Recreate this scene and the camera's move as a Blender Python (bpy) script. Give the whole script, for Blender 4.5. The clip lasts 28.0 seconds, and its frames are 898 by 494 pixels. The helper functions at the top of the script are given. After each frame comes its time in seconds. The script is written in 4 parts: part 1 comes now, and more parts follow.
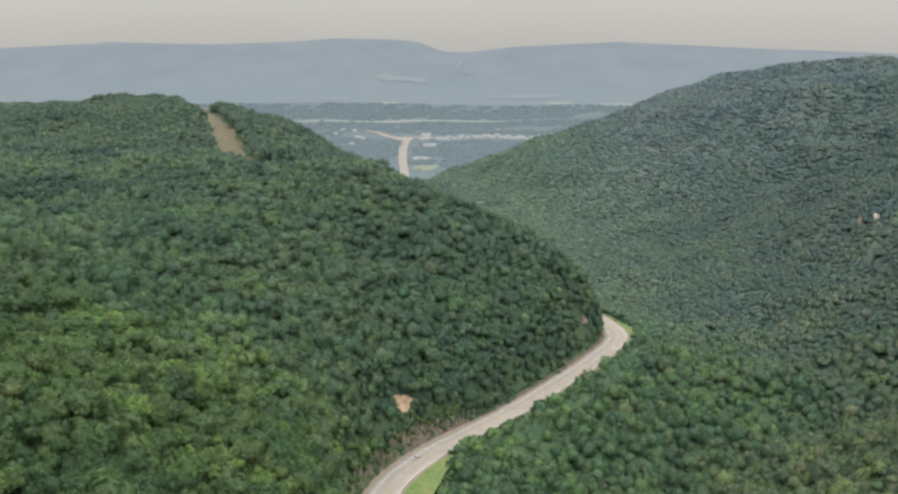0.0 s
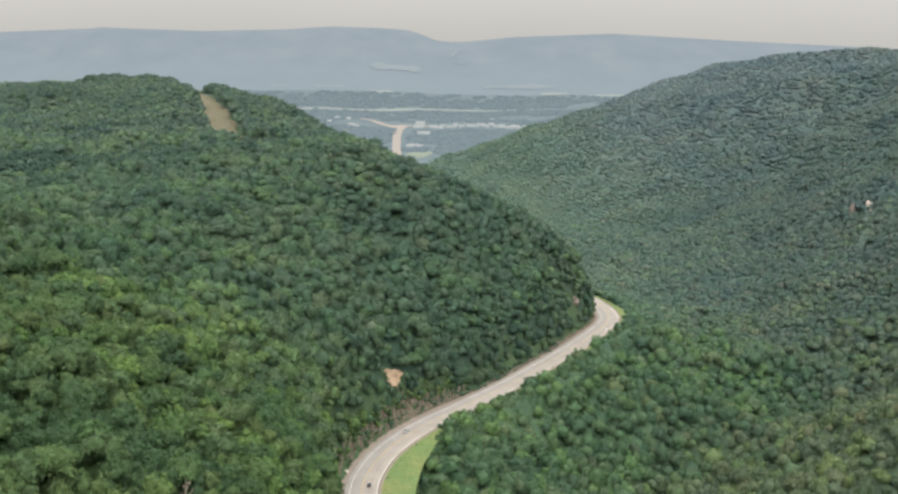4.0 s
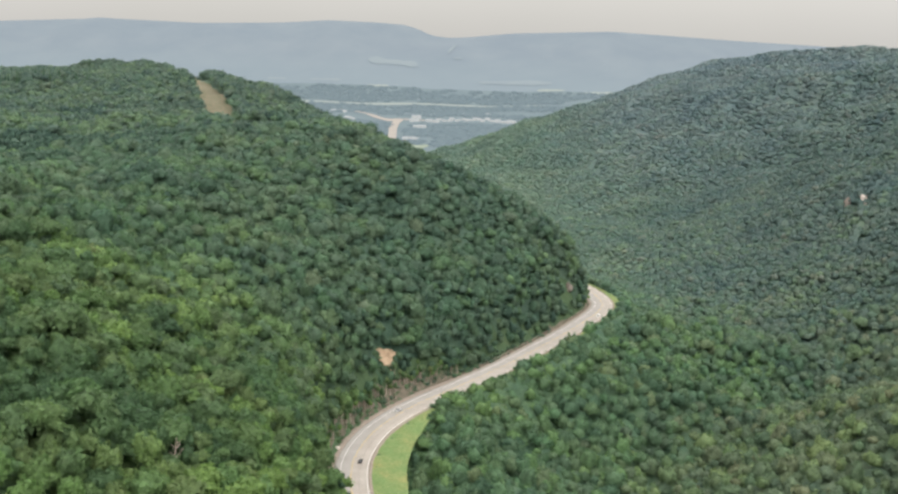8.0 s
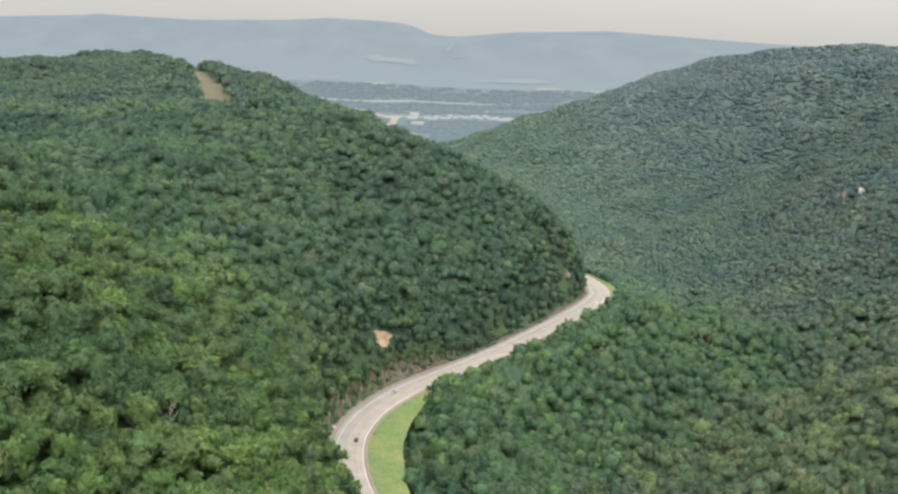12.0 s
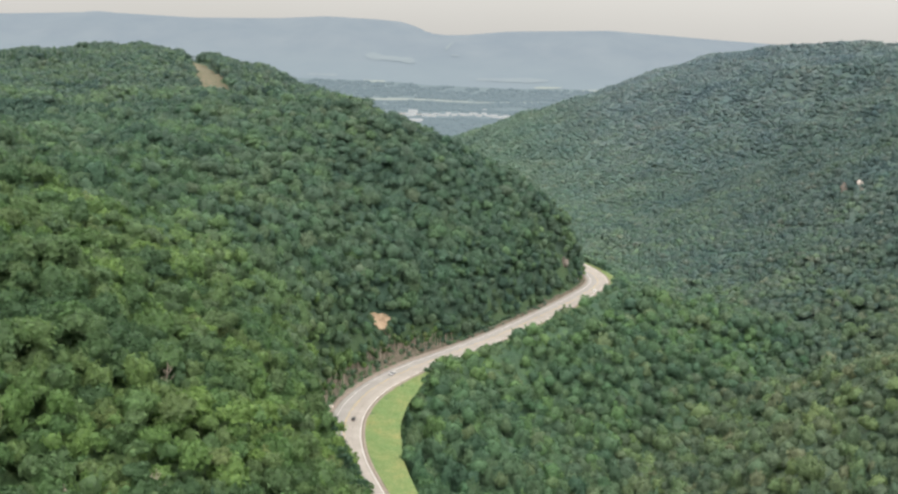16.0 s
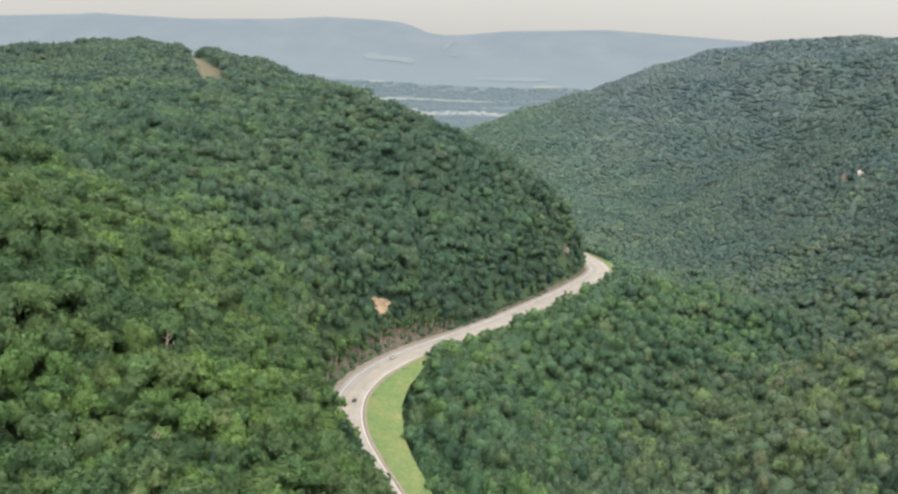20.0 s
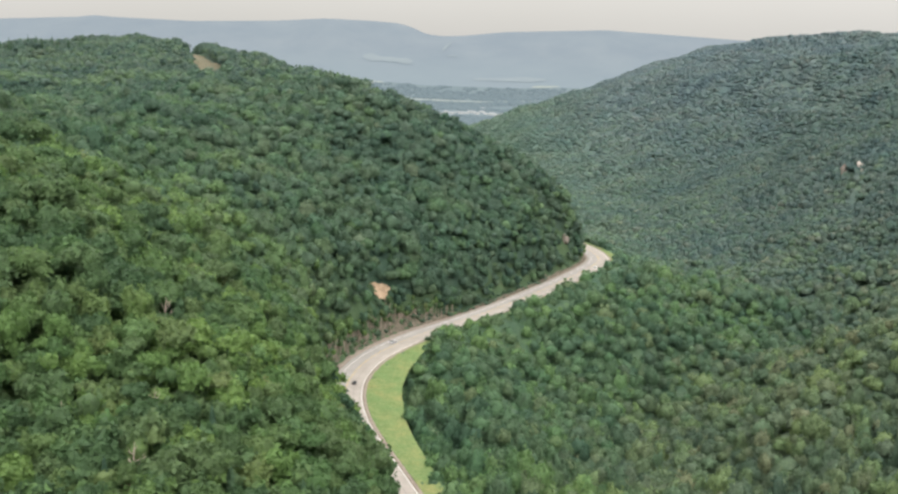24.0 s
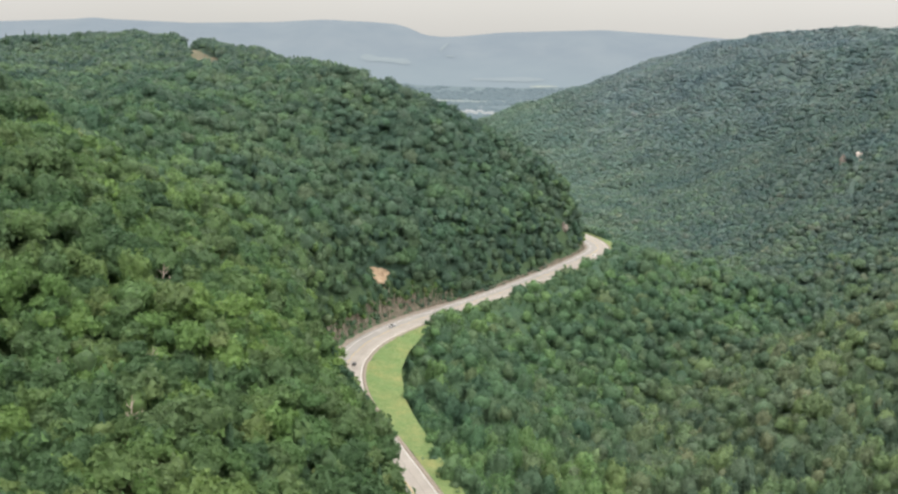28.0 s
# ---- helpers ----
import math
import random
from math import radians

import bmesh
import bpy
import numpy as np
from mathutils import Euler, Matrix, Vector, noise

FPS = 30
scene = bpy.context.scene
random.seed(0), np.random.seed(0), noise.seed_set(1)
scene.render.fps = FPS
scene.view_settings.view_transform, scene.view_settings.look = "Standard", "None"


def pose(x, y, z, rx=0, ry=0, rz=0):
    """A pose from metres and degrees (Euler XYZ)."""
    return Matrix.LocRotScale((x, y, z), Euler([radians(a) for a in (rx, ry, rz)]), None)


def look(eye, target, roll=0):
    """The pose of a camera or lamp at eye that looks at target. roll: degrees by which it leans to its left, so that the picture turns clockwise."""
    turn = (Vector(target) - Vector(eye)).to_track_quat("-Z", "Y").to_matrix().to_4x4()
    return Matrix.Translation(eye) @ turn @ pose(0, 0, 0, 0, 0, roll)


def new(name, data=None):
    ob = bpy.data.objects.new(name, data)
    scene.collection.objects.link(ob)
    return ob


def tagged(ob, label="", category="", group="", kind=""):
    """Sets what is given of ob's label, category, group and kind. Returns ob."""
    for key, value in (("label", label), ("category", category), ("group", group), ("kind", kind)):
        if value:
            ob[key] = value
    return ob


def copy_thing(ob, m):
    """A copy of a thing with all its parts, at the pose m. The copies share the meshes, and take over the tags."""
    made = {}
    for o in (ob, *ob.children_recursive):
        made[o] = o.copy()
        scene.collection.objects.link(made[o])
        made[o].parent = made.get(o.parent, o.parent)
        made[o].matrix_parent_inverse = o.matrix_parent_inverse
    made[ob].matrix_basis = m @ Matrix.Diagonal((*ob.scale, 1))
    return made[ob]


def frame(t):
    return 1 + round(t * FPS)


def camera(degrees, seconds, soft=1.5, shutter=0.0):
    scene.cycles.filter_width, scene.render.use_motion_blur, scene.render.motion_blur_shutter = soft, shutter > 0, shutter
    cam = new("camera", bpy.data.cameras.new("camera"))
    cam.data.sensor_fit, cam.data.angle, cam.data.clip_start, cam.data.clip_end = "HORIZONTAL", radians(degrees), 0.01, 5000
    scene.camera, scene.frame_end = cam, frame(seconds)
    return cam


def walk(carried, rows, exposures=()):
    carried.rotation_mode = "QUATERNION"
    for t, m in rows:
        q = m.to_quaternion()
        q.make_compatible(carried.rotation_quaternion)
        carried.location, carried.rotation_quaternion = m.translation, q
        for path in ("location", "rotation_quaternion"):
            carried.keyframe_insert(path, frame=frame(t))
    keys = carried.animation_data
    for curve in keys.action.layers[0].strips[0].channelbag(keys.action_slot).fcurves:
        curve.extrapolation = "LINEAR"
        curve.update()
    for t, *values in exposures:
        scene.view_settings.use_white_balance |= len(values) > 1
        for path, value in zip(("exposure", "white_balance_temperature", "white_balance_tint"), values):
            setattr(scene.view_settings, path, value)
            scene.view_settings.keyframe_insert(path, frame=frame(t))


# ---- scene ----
cam = camera(46.0, 28.0, soft=2.5)
METRES, EYE, TILT, LEAN, TURN = 75.0, 216.0, -10.61, 0.0, 0.0
ROWS = [
    (0.0, 0.0002, -0.0000, 0.0001, 0.059, 0.021, -0.002),
    (0.5, 0.0049, 0.0003, -0.0170, 0.051, -0.034, -0.065),
    (1.0, 0.0082, 0.0014, -0.0343, 0.022, -0.095, -0.118),
    (1.5, 0.0100, 0.0035, -0.0521, -0.019, -0.154, -0.172),
    (2.0, 0.0103, 0.0065, -0.0698, -0.069, -0.200, -0.238),
    (2.5, 0.0095, 0.0103, -0.0867, -0.128, -0.243, -0.326),
    (3.0, 0.0082, 0.0146, -0.1034, -0.193, -0.291, -0.428),
    (3.5, 0.0070, 0.0183, -0.1202, -0.261, -0.338, -0.518),
    (5.5, 0.0093, 0.0290, -0.1889, -0.468, -0.422, -1.053),
    (6.0, 0.0088, 0.0309, -0.2047, -0.500, -0.440, -1.120),
    (6.5, 0.0088, 0.0324, -0.2209, -0.528, -0.457, -1.241),
    (7.0, 0.0094, 0.0339, -0.2383, -0.564, -0.467, -1.358),
    (7.5, 0.0103, 0.0356, -0.2561, -0.597, -0.461, -1.411),
    (8.0, 0.0104, 0.0368, -0.2733, -0.623, -0.455, -1.437),
    (8.5, 0.0097, 0.0378, -0.2896, -0.647, -0.459, -1.492),
    (9.0, 0.0091, 0.0393, -0.3062, -0.681, -0.461, -1.584),
    (9.5, 0.0092, 0.0417, -0.3239, -0.729, -0.450, -1.678),
    (10.0, 0.0101, 0.0448, -0.3423, -0.765, -0.431, -1.728),
    (10.5, 0.0109, 0.0484, -0.3615, -0.772, -0.416, -1.739),
    (11.0, 0.0114, 0.0517, -0.3805, -0.761, -0.400, -1.737),
    (11.5, 0.0118, 0.0536, -0.3987, -0.756, -0.384, -1.749),
    (12.0, 0.0127, 0.0548, -0.4164, -0.769, -0.372, -1.783),
    (12.5, 0.0139, 0.0564, -0.4344, -0.791, -0.363, -1.826),
    (14.5, 0.0169, 0.0671, -0.5070, -0.865, -0.338, -2.019),
    (15.0, 0.0168, 0.0703, -0.5245, -0.864, -0.309, -1.995),
    (15.5, 0.0161, 0.0733, -0.5423, -0.869, -0.293, -1.996),
    (16.0, 0.0156, 0.0758, -0.5601, -0.877, -0.278, -1.985),
    (16.5, 0.0152, 0.0788, -0.5778, -0.879, -0.258, -1.944),
    (17.0, 0.0146, 0.0823, -0.5955, -0.878, -0.242, -1.900),
    (17.5, 0.0141, 0.0857, -0.6127, -0.877, -0.226, -1.862),
    (18.0, 0.0140, 0.0892, -0.6299, -0.871, -0.203, -1.828),
    (18.5, 0.0143, 0.0923, -0.6470, -0.867, -0.182, -1.802),
    (19.0, 0.0144, 0.0948, -0.6642, -0.872, -0.167, -1.779),
    (19.5, 0.0143, 0.0970, -0.6816, -0.883, -0.150, -1.749),
    (20.0, 0.0142, 0.0990, -0.6986, -0.895, -0.129, -1.719),
    (20.5, 0.0140, 0.1011, -0.7155, -0.912, -0.109, -1.697),
    (21.0, 0.0141, 0.1031, -0.7325, -0.921, -0.094, -1.677),
    (21.5, 0.0148, 0.1053, -0.7494, -0.917, -0.073, -1.651),
    (23.5, 0.0173, 0.1173, -0.8187, -0.923, 0.040, -1.456),
    (24.0, 0.0175, 0.1205, -0.8362, -0.926, 0.069, -1.431),
    (24.5, 0.0168, 0.1235, -0.8536, -0.940, 0.096, -1.401),
    (25.0, 0.0162, 0.1268, -0.8716, -0.956, 0.124, -1.365),
    (25.5, 0.0160, 0.1306, -0.8905, -0.966, 0.157, -1.316),
    (26.0, 0.0160, 0.1347, -0.9089, -0.974, 0.186, -1.266),
    (26.5, 0.0160, 0.1391, -0.9265, -0.977, 0.209, -1.225),
    (27.0, 0.0158, 0.1435, -0.9440, -0.983, 0.233, -1.191),
    (27.5, 0.0157, 0.1470, -0.9612, -0.996, 0.251, -1.161),
    (28.0, 0.0162, 0.1495, -0.9781, -1.006, 0.255, -1.147),
]
walk(cam, [(t, pose(0, 0, EYE, TILT, LEAN, TURN) @ pose(METRES * x, METRES * y, METRES * z, 90 + pitch, roll, yaw)) for t, x, y, z, yaw, pitch, roll in ROWS],
     [(0.0, -0.12), (4.0, 0.04), (10.0, 0.15), (28.0, 0.2)])

# ---- sky and light: a bright hazy overcast ----
SUN_UP, SUN_ROUND = 50.0, 168.0          # degrees above the horizon; clockwise from north (+y)
world = bpy.data.worlds.new("overcast_sky")
scene.world = world
world.use_nodes = True
wn, wl = world.node_tree.nodes, world.node_tree.links
wn.clear()
sky = wn.new("ShaderNodeTexSky")
sky.sky_type, sky.sun_disc = "NISHITA", False
sky.sun_elevation, sky.sun_rotation = radians(SUN_UP), radians(SUN_ROUND)
sky.air_density, sky.dust_density, sky.ozone_density = 1.2, 4.0, 1.0
dim = wn.new("ShaderNodeMix")
dim.data_type = "RGBA"
dim.blend_type = "MULTIPLY"
dim.inputs["Factor"].default_value = 1.0
dim.inputs["B"].default_value = (0.09, 0.09, 0.09, 1)
cloud = wn.new("ShaderNodeTexNoise")
cloud.inputs["Scale"].default_value = 2.2
cloud.inputs["Detail"].default_value = 5
cloud_ramp = wn.new("ShaderNodeValToRGB")
cloud_ramp.color_ramp.elements[0].position, cloud_ramp.color_ramp.elements[1].position = 0.35, 0.7
cloud_ramp.color_ramp.elements[0].color = (0.60, 0.585, 0.55, 1)
cloud_ramp.color_ramp.elements[1].color = (0.65, 0.63, 0.60, 1)
veil = wn.new("ShaderNodeMix")
veil.data_type = "RGBA"
veil.inputs["Factor"].default_value = 0.9
back = wn.new("ShaderNodeBackground")
back.inputs["Strength"].default_value = 1.0
out = wn.new("ShaderNodeOutputWorld")
where = wn.new("ShaderNodeTexCoord")
wl.new(where.outputs["Generated"], cloud.inputs["Vector"])
wl.new(cloud.outputs["Fac"], cloud_ramp.inputs["Fac"])
wl.new(sky.outputs["Color"], dim.inputs["A"])
wl.new(dim.outputs["Result"], veil.inputs["A"])
wl.new(cloud_ramp.outputs["Color"], veil.inputs["B"])
wl.new(veil.outputs["Result"], back.inputs["Color"])
# an overcast sky is several times as bright overhead as at the horizon
height = wn.new("ShaderNodeSeparateXYZ")
wl.new(where.outputs["Generated"], height.inputs["Vector"])
lift = wn.new("ShaderNodeMapRange")
lift.inputs["To Min"].default_value, lift.inputs["To Max"].default_value = 0.97, 4.7
wl.new(height.outputs["Z"], lift.inputs["Value"])
wl.new(lift.outputs["Result"], back.inputs["Strength"])
wl.new(back.outputs["Background"], out.inputs["Surface"])

lamp = bpy.data.lights.new("sun", "SUN")
lamp.energy, lamp.angle, lamp.color = 1.5, radians(50), (1.0, 0.95, 0.88)
sun = new("sun", lamp)
a, e = radians(SUN_ROUND), radians(SUN_UP)
sun.matrix_world = look((math.sin(a) * math.cos(e) * 900, math.cos(a) * math.cos(e) * 900, math.sin(e) * 900), (0, 0, 0))


# ---- materials ----
class Nodes:
    """A short way to write a node material."""

    def __init__(self, name):
        self.mat = bpy.data.materials.new(name)
        self.mat.use_nodes = True
        self.tree = self.mat.node_tree
        self.tree.nodes.clear()
        self.out = self.add("ShaderNodeOutputMaterial")

    def add(self, kind, **settings):
        node = self.tree.nodes.new(kind)
        for key, value in settings.items():
            if key in node.inputs:
                node.inputs[key].default_value = value
        return node

    def link(self, a, b):
        self.tree.links.new(a, b)

    def coords(self):
        return self.add("ShaderNodeTexCoord").outputs["Object"]

    def noise(self, scale, detail=3.0, rough=0.5, vector=None):
        node = self.add("ShaderNodeTexNoise", Scale=scale, Detail=detail, Roughness=rough)
        self.link(vector or self.coords(), node.inputs["Vector"])
        return node.outputs["Fac"]

    def ramp(self, fac, stops):
        node = self.add("ShaderNodeValToRGB")
        e = node.color_ramp.elements
        while len(e) < len(stops):
            e.new(0.5)
        for item, (at, colour) in zip(e, stops):
            item.position, item.color = at, (*colour, 1)
        self.link(fac, node.inputs["Fac"])
        return node.outputs["Color"]

    def mix(self, fac, a, b, blend="MIX"):
        node = self.add("ShaderNodeMix")
        node.data_type, node.blend_type = "RGBA", blend
        for value, slot in ((fac, "Factor"), (a, "A"), (b, "B")):
            if isinstance(value, (int, float)):
                node.inputs[slot].default_value = value
            elif isinstance(value, tuple):
                node.inputs[slot].default_value = (*value, 1)
            else:
                self.link(value, node.inputs[slot])
        return node.outputs["Result"]

    def maths(self, how, a, b):
        node = self.add("ShaderNodeMath")
        node.operation = how
        for n, value in enumerate((a, b)):
            if isinstance(value, (int, float)):
                node.inputs[n].default_value = value
            else:
                self.link(value, node.inputs[n])
        return node.outputs[0]

    def bump(self, height, strength, distance):
        node = self.add("ShaderNodeBump", Strength=strength, Distance=distance)
        self.link(height, node.inputs["Height"])
        return node.outputs["Normal"]

    def surface(self, colour, rough=0.7, metal=0.0, normal=None, spec=0.3):
        node = self.add("ShaderNodeBsdfPrincipled", Roughness=rough, Metallic=metal)
        node.inputs["Specular IOR Level"].default_value = spec
        if isinstance(colour, tuple):
            node.inputs["Base Color"].default_value = (*colour, 1)
        else:
            self.link(colour, node.inputs["Base Color"])
        if normal is not None:
            self.link(normal, node.inputs["Normal"])
        self.link(node.outputs["BSDF"], self.out.inputs["Surface"])
        return node


def foliage(name, stops=None, sheer=0.4, mottle=0.8):
    """Leaves: each tree in the tone of its kind, far ones with haze put in, with patches and fine mottling."""
    m = Nodes(name)
    if stops:
        tone = m.ramp(m.add("ShaderNodeObjectInfo").outputs["Random"], stops)
    else:
        node = m.add("ShaderNodeAttribute")
        node.attribute_name = "tone"
        tone = node.outputs["Color"]
    leafy = m.ramp(m.noise(0.8, 4.0, 0.65), [(0.3, (0.66, 0.70, 0.70)), (0.5, (1.0, 1.0, 1.0)), (0.72, (1.34, 1.31, 1.18))])
    tone = m.mix(mottle, tone, leafy, "MULTIPLY")
    stand = m.ramp(m.noise(0.014, 3.0, 0.6), [(0.32, (0.84, 0.90, 0.92)), (0.68, (1.16, 1.1, 0.99))])
    tone = m.mix(1.0, tone, stand, "MULTIPLY")
    node = m.surface(tone, 0.62, normal=m.bump(m.noise(0.75, 3.0, 0.6), 0.8, 1.1), spec=0.25)
    thin = m.add("ShaderNodeBsdfTranslucent")
    m.link(tone, thin.inputs["Color"])
    both = m.add("ShaderNodeMixShader", Fac=sheer)
    m.link(node.outputs["BSDF"], both.inputs[1])
    m.link(thin.outputs["BSDF"], both.inputs[2])
    m.link(both.outputs["Shader"], m.out.inputs["Surface"])
    return m.mat


# mean leaf colours of the stands, bluer haze put into those farther off, and how the kinds in them differ: dark oaks,
# hickories, fresh poplars, seeding crowns
NEAR_HILL, HAZED_MID_HILL, HAZED_TOP_HILL = (0.106, 0.172, 0.076), (0.087, 0.147, 0.104), (0.095, 0.148, 0.122)
BANK, CREEKSIDE, HAZED_FLOOR = (0.097, 0.168, 0.100), (0.119, 0.170, 0.112), (0.134, 0.204, 0.172)
HAZED_FAR_SIDE, HAZED_LAST_RIDGE = (0.106, 0.160, 0.158), (0.146, 0.202, 0.232)
KINDS = [(0.0, (0.56, 0.66, 0.72)), (0.2, (0.76, 0.84, 0.88)), (0.38, (1.02, 0.97, 1.0)), (0.54, (0.90, 1.04, 0.94)), (0.68, (1.18, 1.06, 1.02)),
         (0.82, (1.14, 1.22, 0.95)), (0.93, (1.38, 1.38, 1.0)), (1.0, (1.55, 1.08, 1.25))]
leaf = foliage("green_leaves")
leaf_one = foliage("tree_leaves", [(at, tuple(a * b for a, b in zip(NEAR_HILL, k))) for at, k in KINDS])
leaf_dark = foliage("pine_needles", [(0.0, (0.045, 0.095, 0.062)), (1.0, (0.07, 0.13, 0.07))])

m = Nodes("forest_floor")
floor_tone = m.ramp(m.noise(0.08, 6.0, 0.6), [(0.3, (0.045, 0.075, 0.042)), (0.55, (0.065, 0.105, 0.055)), (0.78, (0.095, 0.12, 0.068))])
m.surface(floor_tone, 0.95, normal=m.bump(m.noise(0.6, 5.0), 0.6, 1.0), spec=0.1)
forest_floor = m.mat

m = Nodes("mown_grass")
fine = m.ramp(m.noise(0.7, 7.0, 0.75), [(0.3, (0.095, 0.145, 0.055)), (0.52, (0.15, 0.20, 0.08)), (0.72, (0.225, 0.235, 0.12))])
wide = m.ramp(m.noise(0.07, 3.0), [(0.35, (0.80, 0.90, 0.86)), (0.55, (1.0, 0.97, 0.95)), (0.70, (1.28, 1.02, 1.02))])
m.surface(m.mix(1.0, fine, wide, "MULTIPLY"), 0.9, normal=m.bump(m.noise(3.0, 4.0), 0.5, 0.3), spec=0.1)
grass = m.mat

m = Nodes("bleached_grass")
fine = m.ramp(m.noise(0.22, 6.0, 0.7), [(0.3, (0.075, 0.095, 0.055)), (0.5, (0.135, 0.124, 0.086)), (0.72, (0.185, 0.155, 0.115))])
m.surface(fine, 0.95, normal=m.bump(m.noise(0.7, 4.0), 0.6, 0.5), spec=0.1)
dry_grass = m.mat

m = Nodes("bare_clay")
clay = m.ramp(m.noise(0.25, 7.0, 0.65), [(0.25, (0.20, 0.145, 0.10)), (0.48, (0.35, 0.255, 0.175)), (0.75, (0.47, 0.37, 0.27))])
m.surface(clay, 0.95, normal=m.bump(m.noise(0.5, 7.0), 0.9, 1.2), spec=0.1)
bare_clay = m.mat

m = Nodes("brown_bank")
soil = m.ramp(m.noise(0.35, 7.0, 0.65), [(0.25, (0.06, 0.066, 0.044)), (0.5, (0.13, 0.115, 0.09)), (0.78, (0.235, 0.20, 0.165))])
m.surface(soil, 0.95, normal=m.bump(m.noise(0.9, 6.0), 0.9, 0.8), spec=0.1)
bank_soil = m.mat



def paving(name, lo, mid, hi):
    m = Nodes(name)
    worn = m.ramp(m.noise(0.12, 6.0, 0.6), [(0.3, lo), (0.6, mid), (0.8, hi)])
    grit = m.ramp(m.noise(6.0, 3.0), [(0.3, (0.9, 0.9, 0.9)), (0.7, (1.08, 1.08, 1.08))])
    m.surface(m.mix(1.0, worn, grit, "MULTIPLY"), 0.85, normal=m.bump(m.noise(8.0, 3.0), 0.3, 0.05), spec=0.25)
    return m.mat


asphalt = paving("pinkish_worn_asphalt", (0.262, 0.238, 0.214), (0.312, 0.284, 0.256), (0.352, 0.32, 0.288))
grey_asphalt = paving("grey_worn_asphalt", (0.236, 0.224, 0.212), (0.28, 0.265, 0.25), (0.318, 0.30, 0.284))

m = Nodes("gravel_shoulder")
worn = m.ramp(m.noise(0.5, 6.0, 0.7), [(0.3, (0.18, 0.15, 0.125)), (0.55, (0.25, 0.212, 0.18)), (0.8, (0.31, 0.27, 0.235))])
m.surface(worn, 0.95, normal=m.bump(m.noise(4.0, 4.0), 0.6, 0.1), spec=0.1)
gravel = m.mat


def plain(name, colour, rough=0.6, metal=0.0, wear=0.12, scale=2.0, spec=0.3):
    m = Nodes(name)
    lo, hi = tuple(c * (1 - wear) for c in colour), tuple(min(1.0, c * (1 + wear)) for c in colour)
    m.surface(m.ramp(m.noise(scale, 5.0, 0.6), [(0.3, lo), (0.7, hi)]), rough, metal, spec=spec)
    return m.mat


white_line = plain("white_road_paint", (0.6, 0.59, 0.56), 0.7, wear=0.2, scale=0.6)
yellow_line = plain("yellow_road_paint", (0.42, 0.31, 0.12), 0.7, wear=0.25, scale=0.6)
dark_seal = plain("dark_crack_sealant", (0.20, 0.185, 0.17), 0.8, wear=0.3, scale=0.5)
bark = plain("grey_bark", (0.20, 0.165, 0.13), 0.95, wear=0.35, scale=1.5, spec=0.1)
pale_bark = plain("pale_dead_bark", (0.36, 0.31, 0.26), 0.95, wear=0.3, scale=1.5, spec=0.1)
rock = plain("pale_sandstone", (0.52, 0.46, 0.42), 0.9, wear=0.35, scale=0.3, spec=0.15)
tan_rock = plain("tan_sandstone", (0.20, 0.175, 0.155), 0.9, wear=0.4, scale=0.3, spec=0.15)
white_paint = plain("white_car_paint", (0.78, 0.78, 0.76), 0.3, spec=0.5, wear=0.03)
black_paint = plain("black_car_paint", (0.02, 0.02, 0.022), 0.3, spec=0.5, wear=0.1)
silver_paint = plain("silver_car_paint", (0.45, 0.45, 0.46), 0.3, 0.5, wear=0.05)
red_paint = plain("maroon_car_paint", (0.12, 0.03, 0.025), 0.35, spec=0.5, wear=0.1)
car_glass = plain("dark_car_glass", (0.015, 0.018, 0.02), 0.08, wear=0.05, spec=0.6)
tyre_rubber = plain("black_tyre_rubber", (0.02, 0.02, 0.02), 0.85)
rim_metal = plain("grey_wheel_metal", (0.4, 0.4, 0.41), 0.4, 0.8)


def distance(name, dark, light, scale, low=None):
    """Far land with the haze of the air between put into its colour: a backdrop that shines a little of its own."""
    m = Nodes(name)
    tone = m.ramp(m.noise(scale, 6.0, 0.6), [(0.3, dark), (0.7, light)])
    # haze put into the colour by height, from foot to crest
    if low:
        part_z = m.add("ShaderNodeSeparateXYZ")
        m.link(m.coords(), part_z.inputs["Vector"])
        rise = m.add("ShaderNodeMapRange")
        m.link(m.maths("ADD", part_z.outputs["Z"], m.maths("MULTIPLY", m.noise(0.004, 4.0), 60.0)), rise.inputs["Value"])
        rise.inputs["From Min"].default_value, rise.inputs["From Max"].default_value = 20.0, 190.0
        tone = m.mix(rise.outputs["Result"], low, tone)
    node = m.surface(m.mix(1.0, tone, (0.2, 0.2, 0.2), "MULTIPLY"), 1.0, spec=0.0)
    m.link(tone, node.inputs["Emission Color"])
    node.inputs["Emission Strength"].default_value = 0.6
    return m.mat


